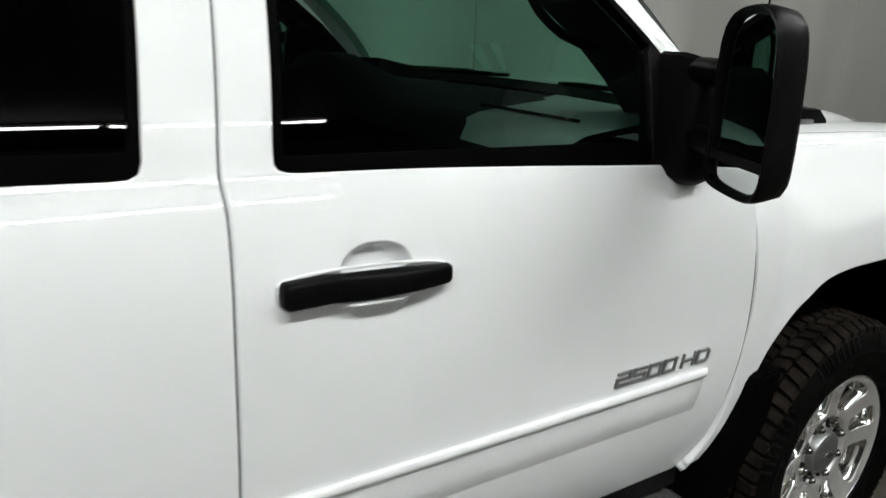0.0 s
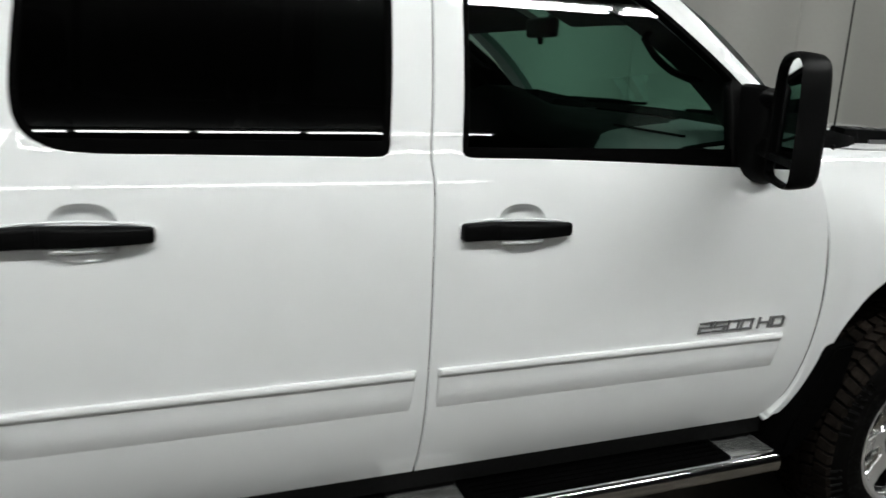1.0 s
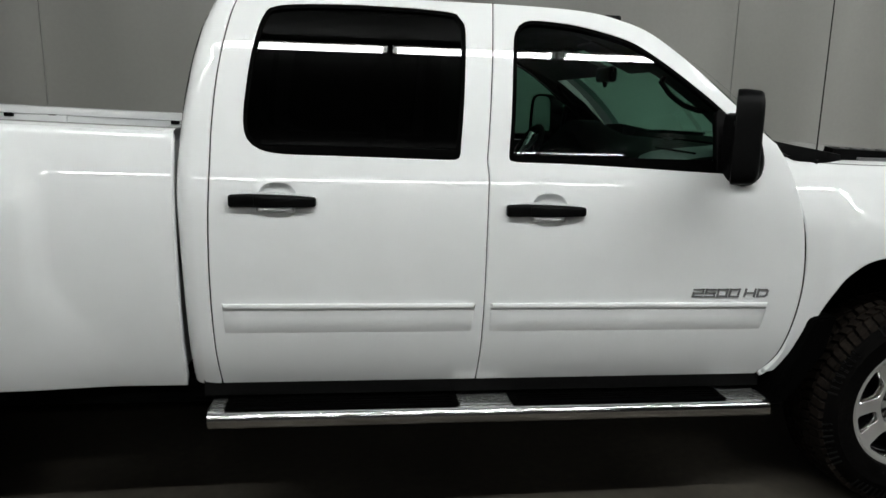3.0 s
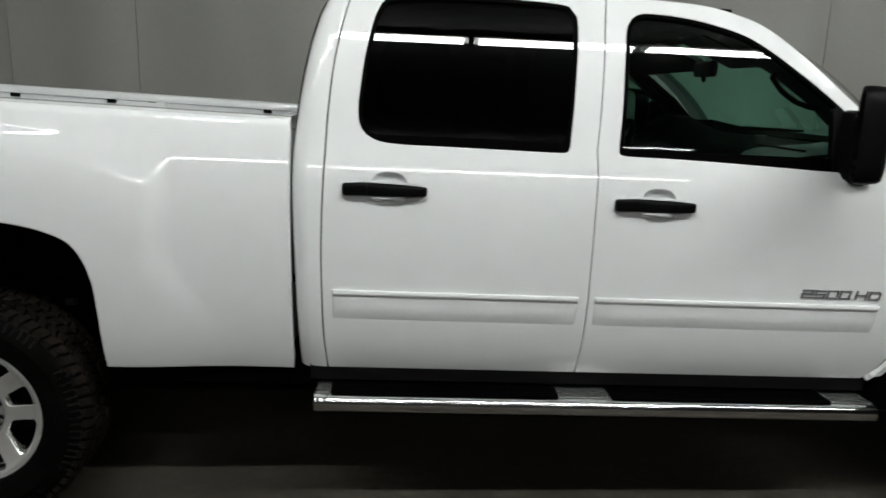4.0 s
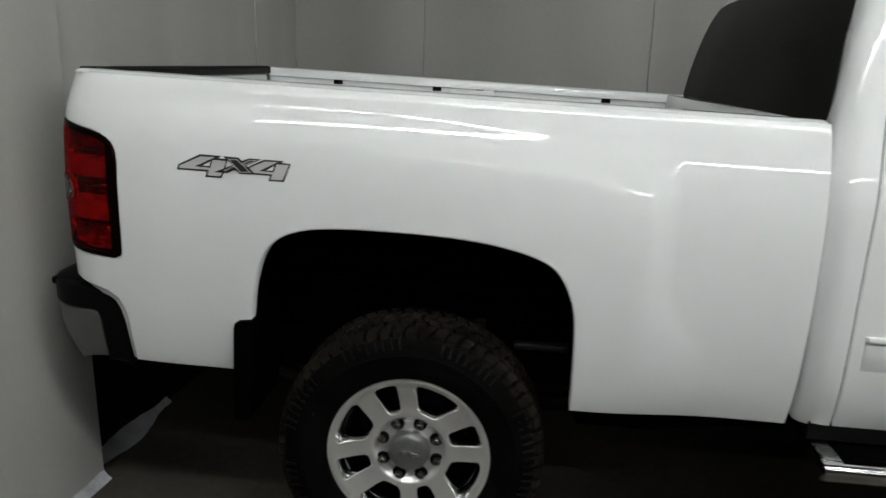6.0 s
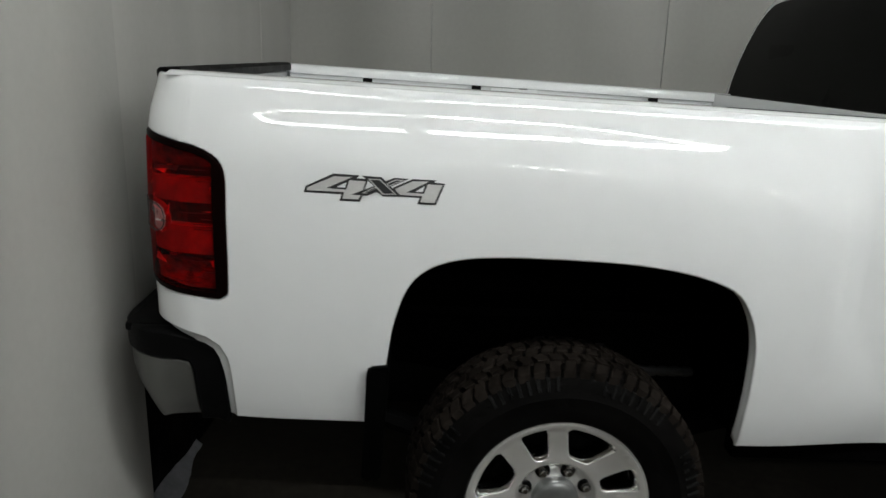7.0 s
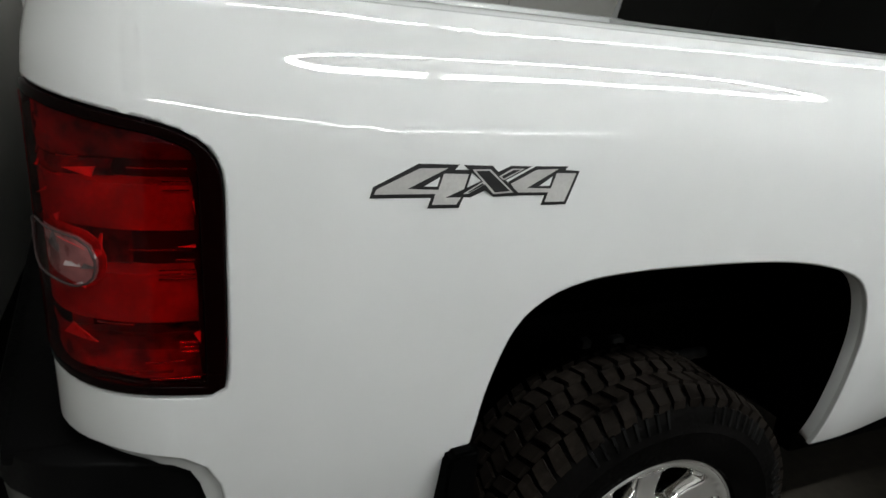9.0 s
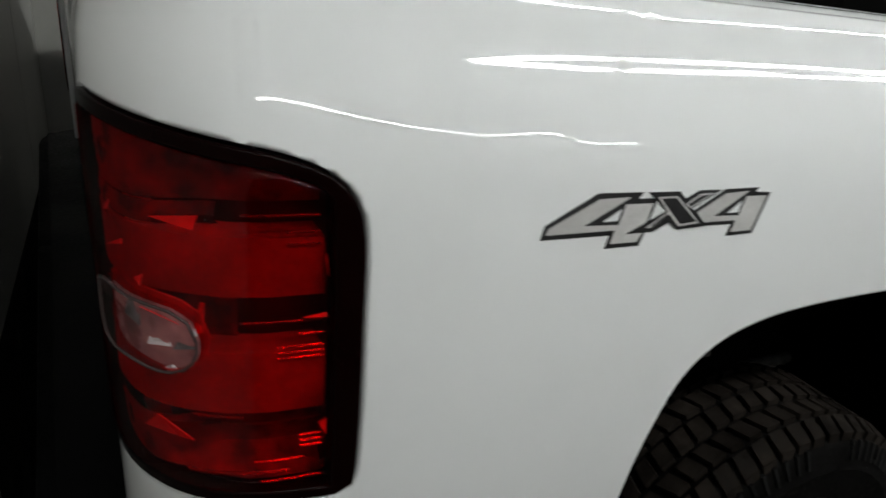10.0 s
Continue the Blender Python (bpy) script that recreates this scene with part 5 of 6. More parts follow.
def wheel(cx, side, y_off, label):
    root = tagged(new("wheel"), label)
    root.parent = truck
    root.matrix_basis = Matrix.Translation((cx, y_off if not side else 2 * MID - y_off, HUB_Z + (0.002 if cx > 1 else 0))) @ (Matrix.Rotation(math.pi, 4, "Z") if side else Matrix.Identity(4))
    tyre = part("tyre", tyre_mesh(), TYRE, root, "black all-terrain tyre")
    tagged(part("tread", tread_mesh(), TREAD, tyre, "blocky all-terrain tread", smooth=False), kind="stuff")
    tagged(part("shoulder_relief", lug_mesh(), LUGRUBBER, tyre, "raised lugs on the tyre's shoulder", smooth=False), kind="stuff")
    me = mesh_of("rim", rim_data[0], rim_data[1], rim_data[2])
    rim = place("rim", me, ALLOY, root, "polished eight-spoke alloy rim")
    for loop in pockets:
        part("spoke_opening", pocket_wall(loop), CHAMFER, rim, "bright chamfered wall of a rim opening")
    part("rim_lip", revolve([(0.249, 0.028), (0.250, 0.020), (0.246, 0.0195), (0.240, 0.026)], (0, 0, 0), 72), ALLOY, root)
    part("barrel_lip", revolve([(0.241, 0.035), (0.224, 0.050), (0.214, 0.075)], (0, 0, 0), 64), ALLOY, root, "polished outer edge of the barrel")
    # the shade behind the spokes is put into the barrel's near-black colour
    part("barrel", revolve([(0.2145, 0.074), (0.212, 0.11), (0.212, 0.20)], (0, 0, 0), 48), DARKMETAL, root, "inner barrel, near black for the shade behind the spokes")
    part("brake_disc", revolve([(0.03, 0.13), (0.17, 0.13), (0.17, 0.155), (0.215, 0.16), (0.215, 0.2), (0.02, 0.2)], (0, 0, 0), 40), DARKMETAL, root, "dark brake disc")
    cap = part("centre_cap", revolve([(0.0005, 0.0275), (0.03, 0.0285), (0.046, 0.0315), (0.055, 0.0345), (0.058, 0.037), (0.061, 0.0375), (0.064, 0.042), (0.065, 0.064)], (0, 0, 0), 48), CAP, root, "satin grey centre cap")
    bm = loft([[(0.030 * c, y, 0.0085 * s - 0.004 * c) for c, s in ((-1, -0.4), (-0.35, -0.4), (-0.35, -1), (0.35, -1), (0.35, -0.4), (1, -0.4), (1.1, 0.4), (0.35, 0.4), (0.35, 1), (-0.35, 1), (-0.35, 0.4), (-0.9, 0.4))] for y in (0.032, 0.0255)])
    part("cap_emblem", bm, CHROME, cap, "plain bright cap mark", smooth=False)
    for k in range(8):
        a = radians(22.5 + 45 * k + 2)
        c = (0.0905 * math.cos(a), 0.0, 0.0905 * math.sin(a))
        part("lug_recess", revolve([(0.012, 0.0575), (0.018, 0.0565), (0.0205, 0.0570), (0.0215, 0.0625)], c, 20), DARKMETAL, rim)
        part("lug_nut", revolve([(0.0005, 0.036), (0.0065, 0.0365), (0.0085, 0.039), (0.0095, 0.044), (0.0135, 0.0455), (0.0140, 0.058)], c, 6 * 3), LUG, root, "dark chrome lug nut")
    return root


for cx in (0.0, 3.815):
    for side in (0, 1):
        wheel(cx, side, -0.030 if cx else 0.002, "wheel with an all-terrain tyre on a polished alloy rim")

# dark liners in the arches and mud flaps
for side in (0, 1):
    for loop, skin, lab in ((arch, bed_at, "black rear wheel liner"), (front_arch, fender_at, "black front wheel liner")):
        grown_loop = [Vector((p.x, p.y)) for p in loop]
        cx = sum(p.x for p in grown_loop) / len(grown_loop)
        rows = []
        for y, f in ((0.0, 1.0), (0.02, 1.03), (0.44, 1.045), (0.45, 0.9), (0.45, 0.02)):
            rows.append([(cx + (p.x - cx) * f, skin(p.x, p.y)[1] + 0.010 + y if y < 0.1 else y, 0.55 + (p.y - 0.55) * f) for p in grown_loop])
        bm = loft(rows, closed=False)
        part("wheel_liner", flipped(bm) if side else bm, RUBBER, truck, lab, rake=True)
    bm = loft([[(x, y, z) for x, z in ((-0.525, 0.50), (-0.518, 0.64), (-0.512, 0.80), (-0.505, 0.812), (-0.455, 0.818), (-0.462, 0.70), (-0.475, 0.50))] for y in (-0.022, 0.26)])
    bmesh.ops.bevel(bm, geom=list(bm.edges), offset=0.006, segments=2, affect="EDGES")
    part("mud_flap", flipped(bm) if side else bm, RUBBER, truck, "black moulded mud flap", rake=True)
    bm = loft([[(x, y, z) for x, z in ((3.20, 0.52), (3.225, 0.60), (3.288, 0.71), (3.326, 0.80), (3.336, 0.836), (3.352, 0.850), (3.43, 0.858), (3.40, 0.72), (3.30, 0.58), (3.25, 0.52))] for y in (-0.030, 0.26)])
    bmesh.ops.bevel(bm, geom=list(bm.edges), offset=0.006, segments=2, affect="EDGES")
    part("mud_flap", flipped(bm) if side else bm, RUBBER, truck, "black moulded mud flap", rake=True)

# ---- chassis ----
for side in (0, 1):
    b = box(-1.05, 4.6, 0.50, 0.58, 0.46, 0.62, 0.01)
    part("frame_rail", flipped(b) if side else b, DARKMETAL, truck, "black frame rail", rake=True)
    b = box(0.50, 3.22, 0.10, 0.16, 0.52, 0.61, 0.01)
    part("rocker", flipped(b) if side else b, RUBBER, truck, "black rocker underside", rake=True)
    path = [(-0.68, 0.46, 0.50), (-0.4, 0.46, 0.40), (0.0, 0.46, 0.36), (0.5, 0.46, 0.42), (0.85, 0.46, 0.52)]
    bm = tube(path, 0.035, 8)
    part("leaf_spring", flipped(bm) if side else bm, DARKMETAL, truck, "black leaf spring", rake=True)
    bm = tube([(0.31 + 0.012 * k, 0.42, 0.636) for k in range(21)], [0.017 if k % 3 else 0.0135 for k in range(21)], 12)
    part("ribbed_hose", flipped(bm) if side else bm, DULLSTEEL, truck, "grey ribbed hose inside the wheel arch", rake=True)
    # small grey blocks added for two glints inside the arch
    for x, z, w in ((0.09, 0.705, 0.026), (0.19, 0.70, 0.040)):
        bm = box(x - w / 2, x + w / 2, 0.425, 0.452, z - 0.012, z + 0.012, 0.005)
        part("glint_block", flipped(bm) if side else bm, DULLSTEEL, truck, "dull grey block added for a glint in the wheel arch", rake=True)
part("rear_axle", tube([(0.0, 0.2, 0.41), (0.0, 0.85, 0.41), (0.0, 0.92, 0.41), (0.0, 1.08, 0.41), (0.0, 1.15, 0.41), (0.0, 1.8, 0.41)], [0.05, 0.05, 0.14, 0.14, 0.05, 0.05], 16), DARKMETAL, truck, "black rear axle")
part("underbody", box(0.60, 3.1, 0.62, 1.38, 0.42, 0.58, 0.04), DARKMETAL, truck, "dark underbody", rake=True)
part("fuel_tank", box(0.60, 1.9, 1.35, 1.75, 0.36, 0.60, 0.04), DARKMETAL, truck, "dark fuel tank", rake=True)
part("hitch", box(-1.02, -0.80, 0.6, 1.4, 0.48, 0.60, 0.02), DARKMETAL, truck, "dark hitch beam", rake=True)

# unseen black sheets added below the body to soak up bounced light
part("bounce_blocker", box(-1.02, 1.08, 0.30, 1.70, 0.845, 0.872), RUBBER, truck, "black sheet added under the bed against bounced light", rake=True)
part("bounce_blocker", box(1.13, 3.25, 0.17, 1.83, 0.535, 0.556), RUBBER, truck, "black sheet added under the cab against bounced light", rake=True)

# ---- side steps ----
PLATE = material("satin_step_plate", (0.64, 0.65, 0.64), 0.24, metal=0.9, grain=0.06, size=50, wear=0.05, wear_size=8)


def side_step(side):
    prof = []
    y0, y1, z0, z1 = -0.040, 0.105, 0.470, 0.537
    for k in range(20):
        a = 2 * math.pi * k / 20
        c, s = math.cos(a), math.sin(a)
        e = 0.62
        prof.append(((y0 + y1) / 2 + (y1 - y0) / 2 * math.copysign(abs(c) ** e, c), (z0 + z1) / 2 + (z1 - z0) / 2 * math.copysign(abs(s) ** e, s)))
    n = 12
    xs = [1.176, 1.182] + [1.20 + (3.18 - 1.20) * k / n for k in range(n + 1)] + [3.200, 3.206]
    rings = []
    for k, x in enumerate(xs):
        f = 0.82 if k in (0, len(xs) - 1) else 1.0
        rings.append([(x, 0.0325 + (y - 0.0325) * f, 0.5035 + (z - 0.5035) * f) for y, z in prof])
    bm = loft(rings)
    root = part("side_step", flipped(bm) if side else bm, CHROME, truck, "chrome oval side step with black tread pads", rake=True)
    for x0, x1 in ((1.238, 2.035), (2.228, 3.035)):
        b = box(x0, x1, -0.018, 0.098, 0.528, 0.5445, 0.006)
        pad = part("tread_pad", flipped(b) if side else b, RUBBER, root, "black ribbed tread pad", rake=True)
        for k in range(5):
            yy = 0.002 + 0.02 * k
            b = box(x0 + 0.02, x1 - 0.02, yy, yy + 0.008, 0.543, 0.5475)
            part("tread_rib", flipped(b) if side else b, RUBBER, pad, rake=True)
    for x0, x1 in ((1.186, 1.234), (2.039, 2.224), (3.039, 3.194)):
        b = box(x0, x1, -0.014, 0.096, 0.527, 0.5405, 0.005)
        part("tread_plate", flipped(b) if side else b, PLATE, root, "satin metal plate between the pads", rake=True)
    for x in (1.45, 2.3, 3.0):
        bm = tube([(x, 0.05, 0.50), (x, 0.20, 0.50), (x, 0.42, 0.54)], 0.022, 8)
        part("step_bracket", flipped(bm) if side else bm, DARKMETAL, root, "black mounting bracket", rake=True)


side_step(0)
side_step(1)

# ---- towing mirrors ----
def tow_mirror(side):
    root = tagged(new("towing_mirror"), "large black towing mirror with two glasses")
    root.parent = truck
    rear = [(-0.100, 1.60), (-0.115, 1.632), (-0.145, 1.648), (-0.205, 1.650), (-0.240, 1.632), (-0.255, 1.59), (-0.264, 1.50), (-0.266, 1.42), (-0.262, 1.376), (-0.240, 1.358), (-0.180, 1.356), (-0.120, 1.362), (-0.102, 1.382), (-0.098, 1.45), (-0.097, 1.53)]
    loop = [Vector(p) for p in curve_through([(y, z, 0) for y, z in rear], 0.012, True)]
    cy, cz = -0.185, 1.50
    swing = 0.54

    def ring_at(x, f):
        return [(x + swing * (cy + (p.x - cy) * f - cy), cy + (p.x - cy) * f, cz + (p.y - cz) * f) for p in loop]
    rings = [ring_at(x, f) for x, f in ((2.890, 0.90), (2.874, 0.93), (2.870, 0.985), (2.875, 1.0), (2.89, 1.01), (2.92, 1.0), (2.945, 0.985), (2.957, 0.94), (2.963, 0.80), (2.965, 0.2))]
    bm = loft(rings)
    part("mirror_housing", flipped(bm) if side else bm, PLASTIC, root, "black textured mirror shell", rake=True)

    def glass(z0, z1, nm, lab):
        clean = []
        for p in loop:
            q = (cy + (p.x - cy) * 0.89, min(max(cz + (p.y - cz) * 0.93, z0), z1))
            if not clean or (Vector(q) - Vector(clean[-1])).length > 0.002:
                clean.append(q)
        bm = loft([[(x + swing * (y - cy), y, z) for y, z in clean] for x in (2.892, 2.884)])
        part(nm, flipped(bm) if side else bm, MIRROR, root, lab, smooth=False, rake=True)
    glass(1.424, 1.70, "mirror_glass", "upper mirror glass")
    glass(1.30, 1.404, "spotter_glass", "lower convex spotter glass")
    bm = box(2.876, 2.884, -0.262, -0.10, 1.406, 1.422)
    for v in bm.verts:
        v.co.x += swing * (v.co.y - cy)
    part("glass_divider", flipped(bm) if side else bm, PLASTIC, root, "black bar between the glasses", rake=True)
    for z in (1.425, 1.545):
        bm = tube([(3.03, 0.07, z - 0.02), (2.99, -0.02, z), (2.955, -0.10, z), (2.925, -0.17, z)], [0.030, 0.026, 0.024, 0.024], 12)
        part("mirror_arm", flipped(bm) if side else bm, PLASTIC, root, "black folding mirror arm", rake=True)
    bulb = curve_through([(2.955, 1.40, 0), (2.975, 1.345, 0), (3.03, 1.322, 0), (3.08, 1.345, 0), (3.095, 1.41, 0), (3.07, 1.50, 0), (3.02, 1.565, 0), (2.98, 1.57, 0), (2.962, 1.49, 0)], 0.02, True)
    bm = loft([[(3.02 + (q.x - 3.02) * f, y, 1.43 + (q.y - 1.43) * f) for q in bulb] for y, f in ((0.085, 1.0), (0.03, 1.0), (0.0, 0.96), (-0.02, 0.86), (-0.033, 0.66), (-0.038, 0.35))])
    part("mirror_base", flipped(bm) if side else bm, PLASTIC, root, "black mirror base", rake=True)
    return root


tow_mirror(0)
tow_mirror(1)

# ---- cabin ----
def dash():
    rows = []
    for k in range(25):
        y = 0.16 + 1.68 * k / 24
        hump = 0.125 * math.exp(-(abs(y - 1.44) / 0.27) ** 3)
        x0 = 2.80 + 0.02 * math.cos((y - 1) * 3)
        rows.append([(x0 + 0.04, y, 1.02), (x0 - 0.01, y, 1.18), (x0 + 0.01, y, 1.33 + hump), (x0 + 0.07, y, 1.385 + hump), (x0 + 0.16, y, 1.400 + hump * 0.9), (x0 + 0.28, y, 1.412 + hump * 0.3), (x0 + 0.36, y, 1.425), (3.34 - 0.24 * (y - 1) ** 2, y, 1.430)])
    return loft(rows, closed=False)


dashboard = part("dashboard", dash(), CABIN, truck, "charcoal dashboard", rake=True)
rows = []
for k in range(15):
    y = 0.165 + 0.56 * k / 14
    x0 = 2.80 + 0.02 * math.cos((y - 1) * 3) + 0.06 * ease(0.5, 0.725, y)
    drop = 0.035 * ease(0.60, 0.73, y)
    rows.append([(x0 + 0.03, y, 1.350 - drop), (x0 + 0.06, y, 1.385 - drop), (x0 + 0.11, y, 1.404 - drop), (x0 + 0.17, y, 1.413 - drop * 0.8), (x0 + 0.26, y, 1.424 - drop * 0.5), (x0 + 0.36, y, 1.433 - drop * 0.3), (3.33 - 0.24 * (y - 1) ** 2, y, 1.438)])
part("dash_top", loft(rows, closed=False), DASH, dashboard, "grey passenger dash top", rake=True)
part("dash_seam", box(2.976, 2.984, 0.28, 0.64, 1.415, 1.4225), CABIN, dashboard, "dark airbag seam", rake=True)

column = tagged(new("steering_wheel"), "black steering wheel with silver spokes")
column.parent = truck
spin = Matrix.Translation((2.58, 1.42, 1.30)) @ Matrix.Rotation(radians(-62), 4, "Y")
bm = bmesh.new()
ringp = [spin @ Vector((0.19 * math.cos(2 * math.pi * k / 36), 0.19 * math.sin(2 * math.pi * k / 36), 0)) for k in range(37)]
part("rim", tube(ringp, 0.016, 8, caps=False), CABIN, column, rake=True)
for a in (0, 120, 180, 300):
    p = spin @ Vector((0.18 * math.cos(radians(a + 30)), 0.18 * math.sin(radians(a + 30)), 0))
    part("spoke", tube([spin @ Vector((0, 0, 0.02)), p], 0.011, 8), SATIN, column, "silver spoke", rake=True)
bm = revolve([(0.001, -0.03), (0.05, -0.03), (0.07, -0.01), (0.07, 0.02)], (0, 0, 0), 20)
bmesh.ops.transform(bm, matrix=spin @ Matrix.Rotation(radians(90), 4, "X"), verts=bm.verts)
part("hub", bm, CABIN, column, rake=True)


def seat(x, y, w, label):
    root = tagged(new("seat"), label)
    root.parent = truck
    part("cushion", box(x - 0.05, x + 0.50, y - w / 2, y + w / 2, 0.80, 0.98, 0.05, 3), CABIN, root, rake=True)
    bm = box(x - 0.13, x + 0.05, y - w / 2, y + w / 2, 0.90, 1.42, 0.06, 3)
    for v in bm.verts:
        v.co.x -= (v.co.z - 0.9) * 0.28
    part("backrest", bm, CABIN, root, rake=True)
    bm = box(x - 0.28, x - 0.17, y - 0.13, y + 0.13, 1.50, 1.70, 0.045, 3)
    part("headrest", bm, CABIN, root, rake=True)
    for dy in (-0.06, 0.06):
        part("headrest_post", tube([(x - 0.22, y + dy, 1.40), (x - 0.225, y + dy, 1.55)], 0.007, 8), SATIN, root, rake=True)


seat(2.02, 0.52, 0.54, "charcoal front seat")
seat(2.02, 1.48, 0.54, "charcoal front seat")
seat(1.42, 0.55, 0.60, "charcoal rear bench seat half")
seat(1.42, 1.45, 0.60, "charcoal rear bench seat half")

for u0, u1 in ((-0.86, -0.12), (0.12, 0.86)):
    inner = [[screen_at(u0 + (u1 - u0) * j / 8, t) + Vector((-0.05 - d, 0, -0.055 - d * 0.8)) for t, d in ((0.66, 0.0), (0.645, 0.008), (0.66, 0.016), (0.82, 0.020), (0.96, 0.016), (0.965, 0.006), (0.95, 0.0), (0.82, 0.0))] for j in range(9)]
    part("sun_visor", loft(inner), TRIM, truck, "grey sun visor, folded up", rake=True)
rear_view = part("rear_view_mirror", box(2.835, 2.872, 0.86, 1.06, 1.695, 1.765, 0.018, 3), PLASTIC, truck, "dark rear-view mirror under the windscreen", rake=True)
part("mirror_stem", tube([(2.87, 0.96, 1.74), (2.92, 0.98, 1.80)], 0.012, 8), PLASTIC, rear_view, rake=True)
part("mirror_knob", tube([(2.85, 0.96, 1.70), (2.85, 0.96, 1.672)], [0.016, 0.008], 8), PLASTIC, rear_view, rake=True)
for side in (0, 1):
    p = [screen_at(-0.90, t) + Vector((-0.06, 0.01, -0.05)) for t in (0.60, 0.58, 0.51, 0.42, 0.36, 0.33)]
    for k, d in enumerate((0.0, 0.03, 0.05, 0.05, 0.03, 0.0)):
        p[k] = p[k] + Vector((-d * 0.8, 0.02 * (d > 0), -d * 0.6))
    bm = tube(curve_through(p, 0.03), 0.0105, 8)
    part("grab_handle", flipped(bm) if side else bm, CABIN, truck, "charcoal grab handle on the pillar", rake=True)

# ---- badge and decal ----
GLYPHS = {
    "2": [[(0, 1), (1, 1), (1, 0.5), (0, 0.5), (0, 0), (1, 0)]],
    "5": [[(1, 1), (0, 1), (0, 0.5), (1, 0.5), (1, 0), (0, 0)]],
    "0": [[(0.5, 1), (1, 1), (1, 0), (0, 0), (0, 1), (0.5, 1)]],
    "H": [[(0, 0), (0, 1)], [(0, 0.5), (1, 0.5)], [(1, 0), (1, 1)]],
    "D": [[(0, 0), (0, 1), (0.82, 1), (1, 0.8), (1, 0.2), (0.82, 0), (0, 0)]],
}


def glyph(symbol, x0, x1, z0, z1, bold):
    """A wide square letter: bevelled bars along its strokes, standing proud of the door."""
    bm = bmesh.new()
    hx, hz = bold * 0.62, bold * 0.5
    place_at = lambda u, w: Vector((x0 + hx + u * (x1 - x0 - 2 * hx) + 0.16 * (w - 0.5) * (z1 - z0), z0 + hz + w * (z1 - z0 - 2 * hz)))
    for stroke in GLYPHS[symbol]:
        for (u0, w0), (u1, w1) in zip(stroke, stroke[1:]):
            a, b = place_at(u0, w0), place_at(u1, w1)
            d = (b - a).normalized()
            n = Vector((-d.y, d.x)) * (hz if abs(d.x) > abs(d.y) else hx)
            a, b = a - d * hx * 0.92, b + d * hx * 0.92
            low, high = [], []
            for p, sg in ((a, 1), (b, 1), (b, -1), (a, -1)):
                q = p + n * sg
                r = p + n * sg * 0.62
                low.append(bm.verts.new((q.x, side_y(q.y) + 0.002, q.y)))
                high.append(bm.verts.new((r.x, side_y(r.y) - 0.0042, r.y)))
            bm.faces.new(high)
            for k in range(4):
                bm.faces.new((low[k], low[(k + 1) % 4], high[(k + 1) % 4], high[k]))
    return bm


badge = tagged(new("model_badge"), "smoked chrome lettering 2500 HD")
badge.parent = front_doors[0]
for symbol, x0, x1 in (("2", 2.872, 2.915), ("5", 2.919, 2.961), ("0", 2.965, 3.007), ("0", 3.011, 3.053), ("H", 3.070, 3.115), ("D", 3.119, 3.163)):
    part("figure" if symbol.isdigit() else "letter", glyph(symbol, x0, x1, 0.9265, 0.9585, 0.0064), BADGE, badge, "smoked chrome " + ("figure " if symbol.isdigit() else "letter ") + symbol, smooth=False, rake=True)


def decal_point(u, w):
    """From the traced lettering's units to the bed's side."""
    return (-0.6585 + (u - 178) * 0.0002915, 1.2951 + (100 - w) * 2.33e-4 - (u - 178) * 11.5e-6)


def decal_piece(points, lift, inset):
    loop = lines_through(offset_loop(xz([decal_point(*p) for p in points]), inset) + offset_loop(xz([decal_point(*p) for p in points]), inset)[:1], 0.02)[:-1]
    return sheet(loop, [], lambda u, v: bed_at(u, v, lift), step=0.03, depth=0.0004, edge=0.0)


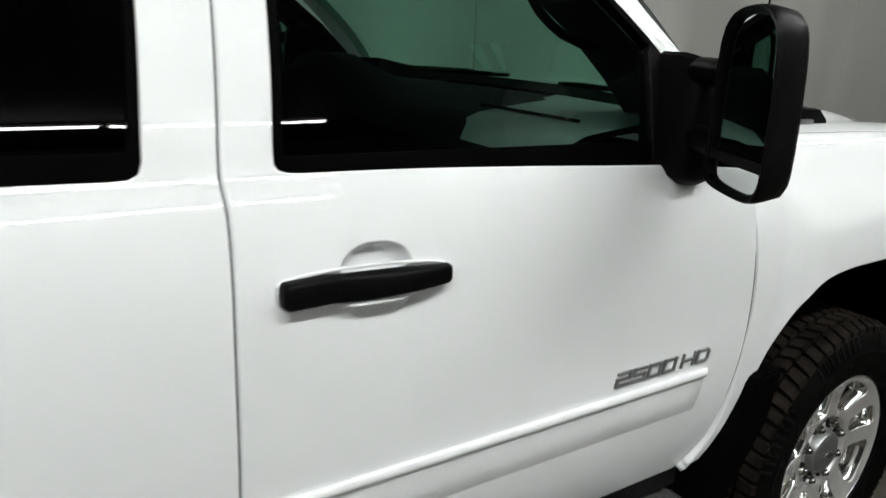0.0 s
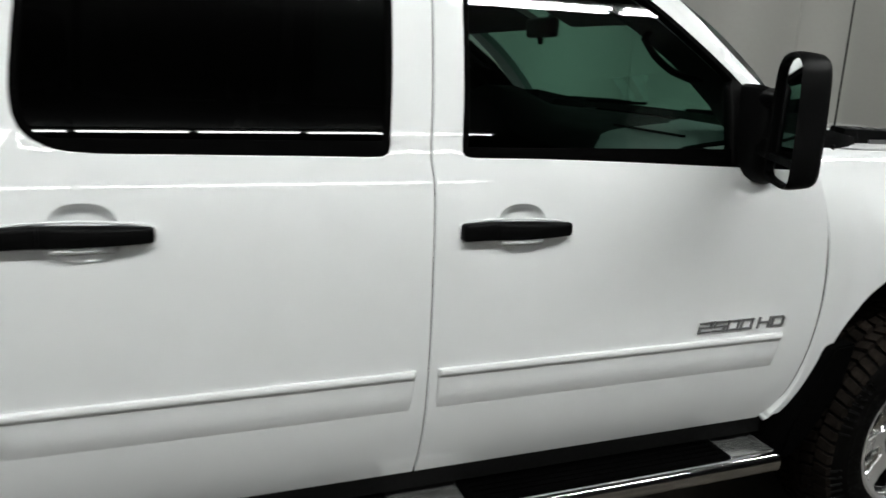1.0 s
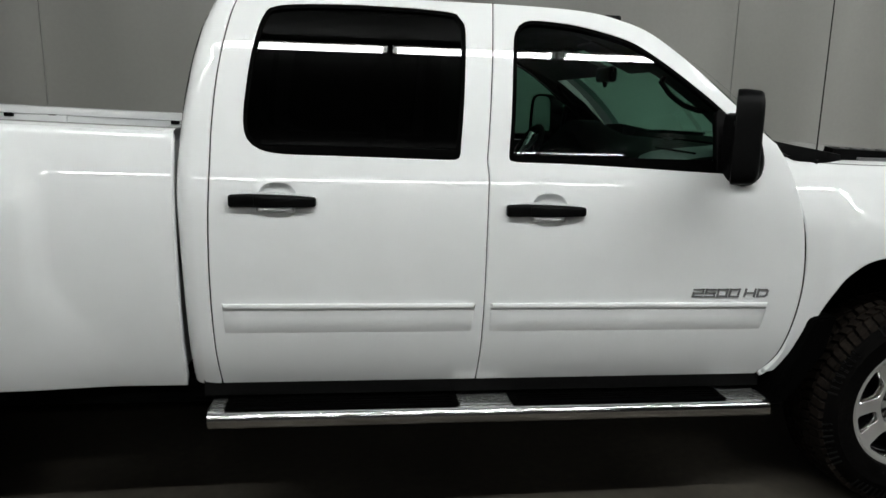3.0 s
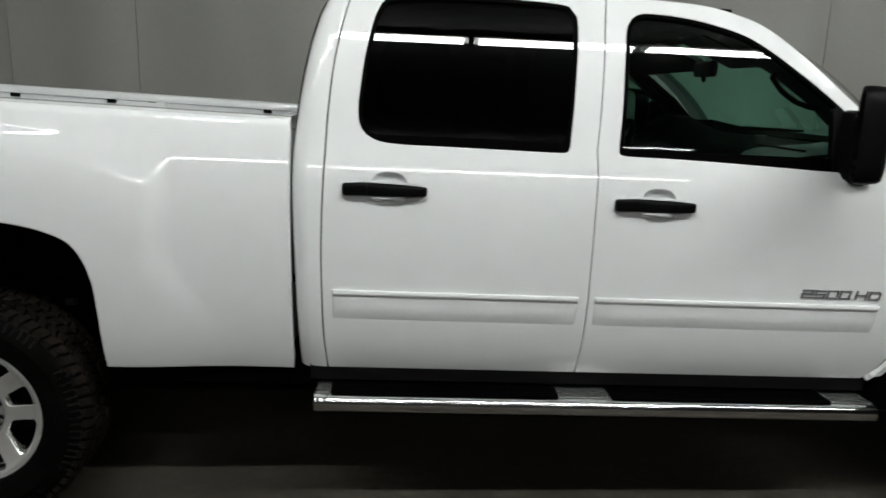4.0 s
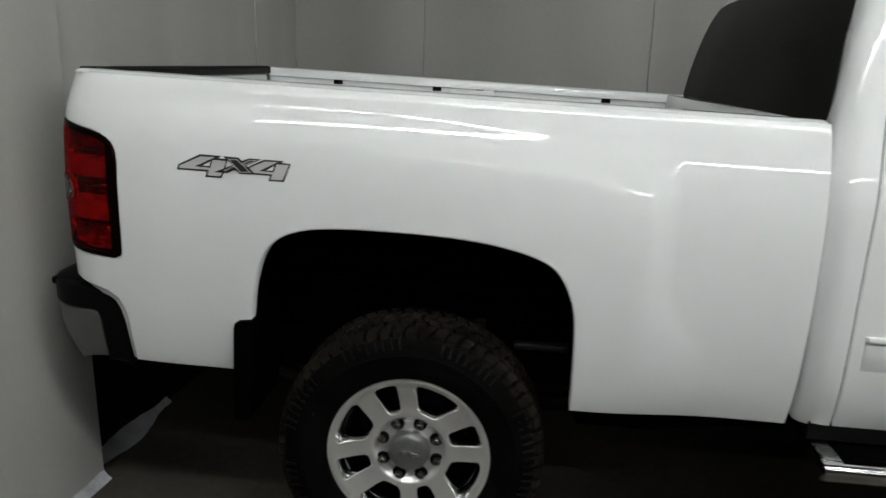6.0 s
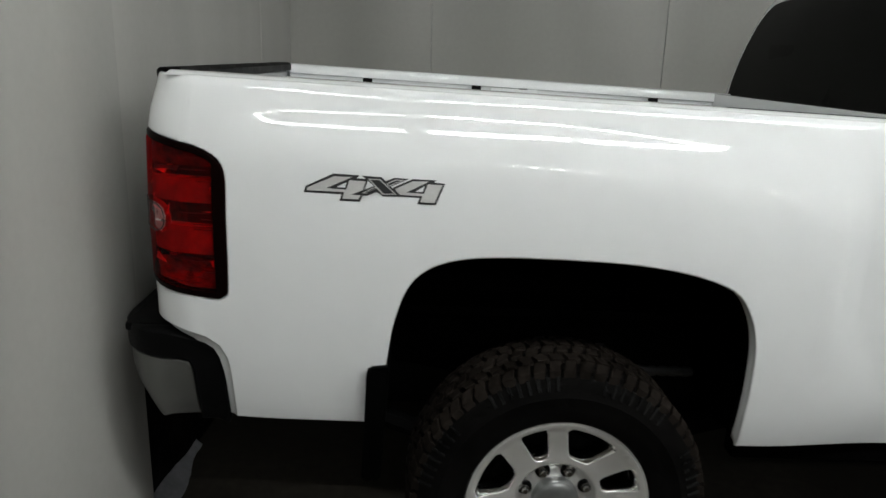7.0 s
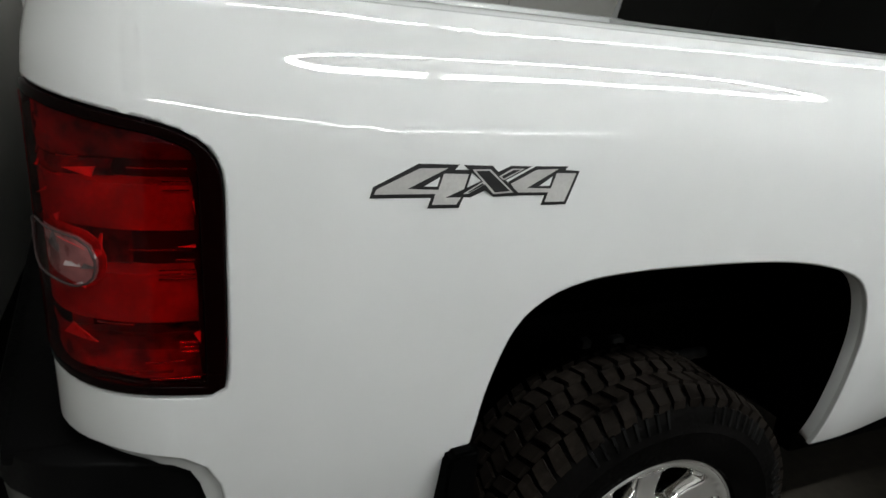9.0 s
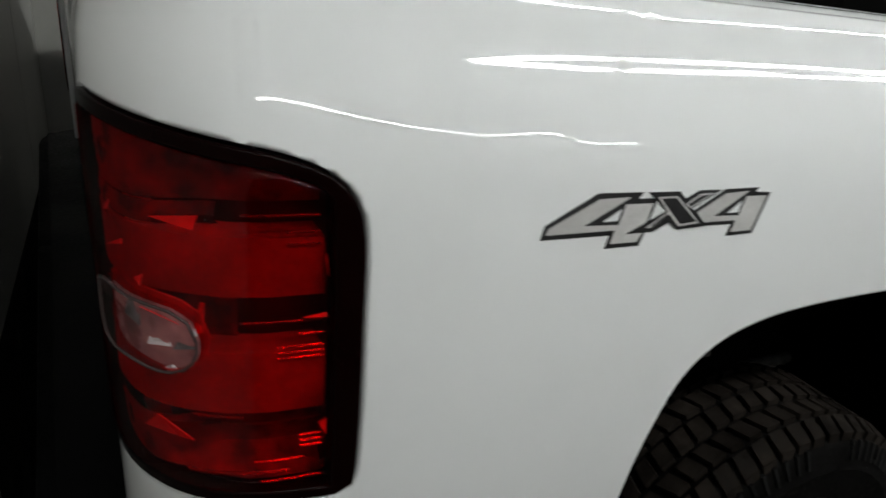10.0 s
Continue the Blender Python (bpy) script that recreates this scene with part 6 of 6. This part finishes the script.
FOUR_BLACK = [(176, 307), (193, 246), (413, 100), (621, 96), (598, 127), (688, 125), (683, 147), (647, 285), (624, 353), (461, 360), (479, 295)]
FOUR_SILVER = [(197, 290), (207, 252), (418, 120), (564, 118), (361, 249), (513, 243), (539, 146), (673, 144), (640, 285), (611, 338), (483, 342), (499, 276)]
FOUR_HOLE = [(438, 230), (520, 170), (507, 226)]
STEM_GAP = [(683, 157), (723, 186), (671, 205)]
RIGHT_BLACK = [(889, 189), (1043, 88), (1234, 81), (1216, 104), (1303, 105), (1234, 322), (1085, 329), (1103, 265), (940, 269)]
RIGHT_SILVER = [(938, 257), (901, 196), (1046, 103), (1179, 98), (1000, 224), (1136, 219), (1165, 120), (1287, 119), (1225, 308), (1105, 314), (1122, 251)]
RIGHT_HOLE = [(1067, 208), (1141, 145), (1128, 204)]
CROSS_BLACK = [(642, 95), (796, 94), (829, 130), (899, 90), (1015, 85), (870, 176), (946, 255), (938, 269), (808, 279), (760, 241), (683, 285), (554, 293), (739, 187)]
BAR_LINE = [(688, 118), (786, 113), (918, 252), (807, 265)]
BAR_INK = [(705, 125), (779, 122), (899, 243), (815, 254)]
LOW_LINE = [(642, 267), (745, 190), (758, 205), (670, 265)]
LOW_INK = [(665, 258), (744, 199), (750, 208), (676, 257)]
HIGH_LINE = [(833, 154), (905, 105), (977, 101), (860, 177)]
HIGH_INK = [(848, 153), (912, 112), (953, 109), (858, 168)]
decal = tagged(new("side_decal"), "silver and black 4x4 decal lettering")
decal.parent = truck
for nm, pts, lift, mat in (("decal_outline", FOUR_BLACK, 0.0008, INK), ("decal_outline", RIGHT_BLACK, 0.0010, INK), ("decal_outline", CROSS_BLACK, 0.0020, INK),
                           ("decal_fill", FOUR_SILVER, 0.0014, DECAL), ("decal_fill", RIGHT_SILVER, 0.0014, DECAL), ("decal_gap", FOUR_HOLE, 0.0020, PAINT), ("decal_gap", RIGHT_HOLE, 0.0020, PAINT),
                           ("decal_gap", STEM_GAP, 0.0020, PAINT), ("decal_line", BAR_LINE, 0.0022, DECAL), ("decal_bar", BAR_INK, 0.0026, INK),
                           ("decal_line", LOW_LINE, 0.0022, DECAL), ("decal_bar", LOW_INK, 0.0026, INK),
                           ("decal_line", HIGH_LINE, 0.0022, DECAL), ("decal_bar", HIGH_INK, 0.0026, INK)):
    panel(nm, decal_piece(pts, lift, 0.0010 if nm == "decal_fill" else -0.0006 if nm == "decal_outline" else 0.0), mat, decal)
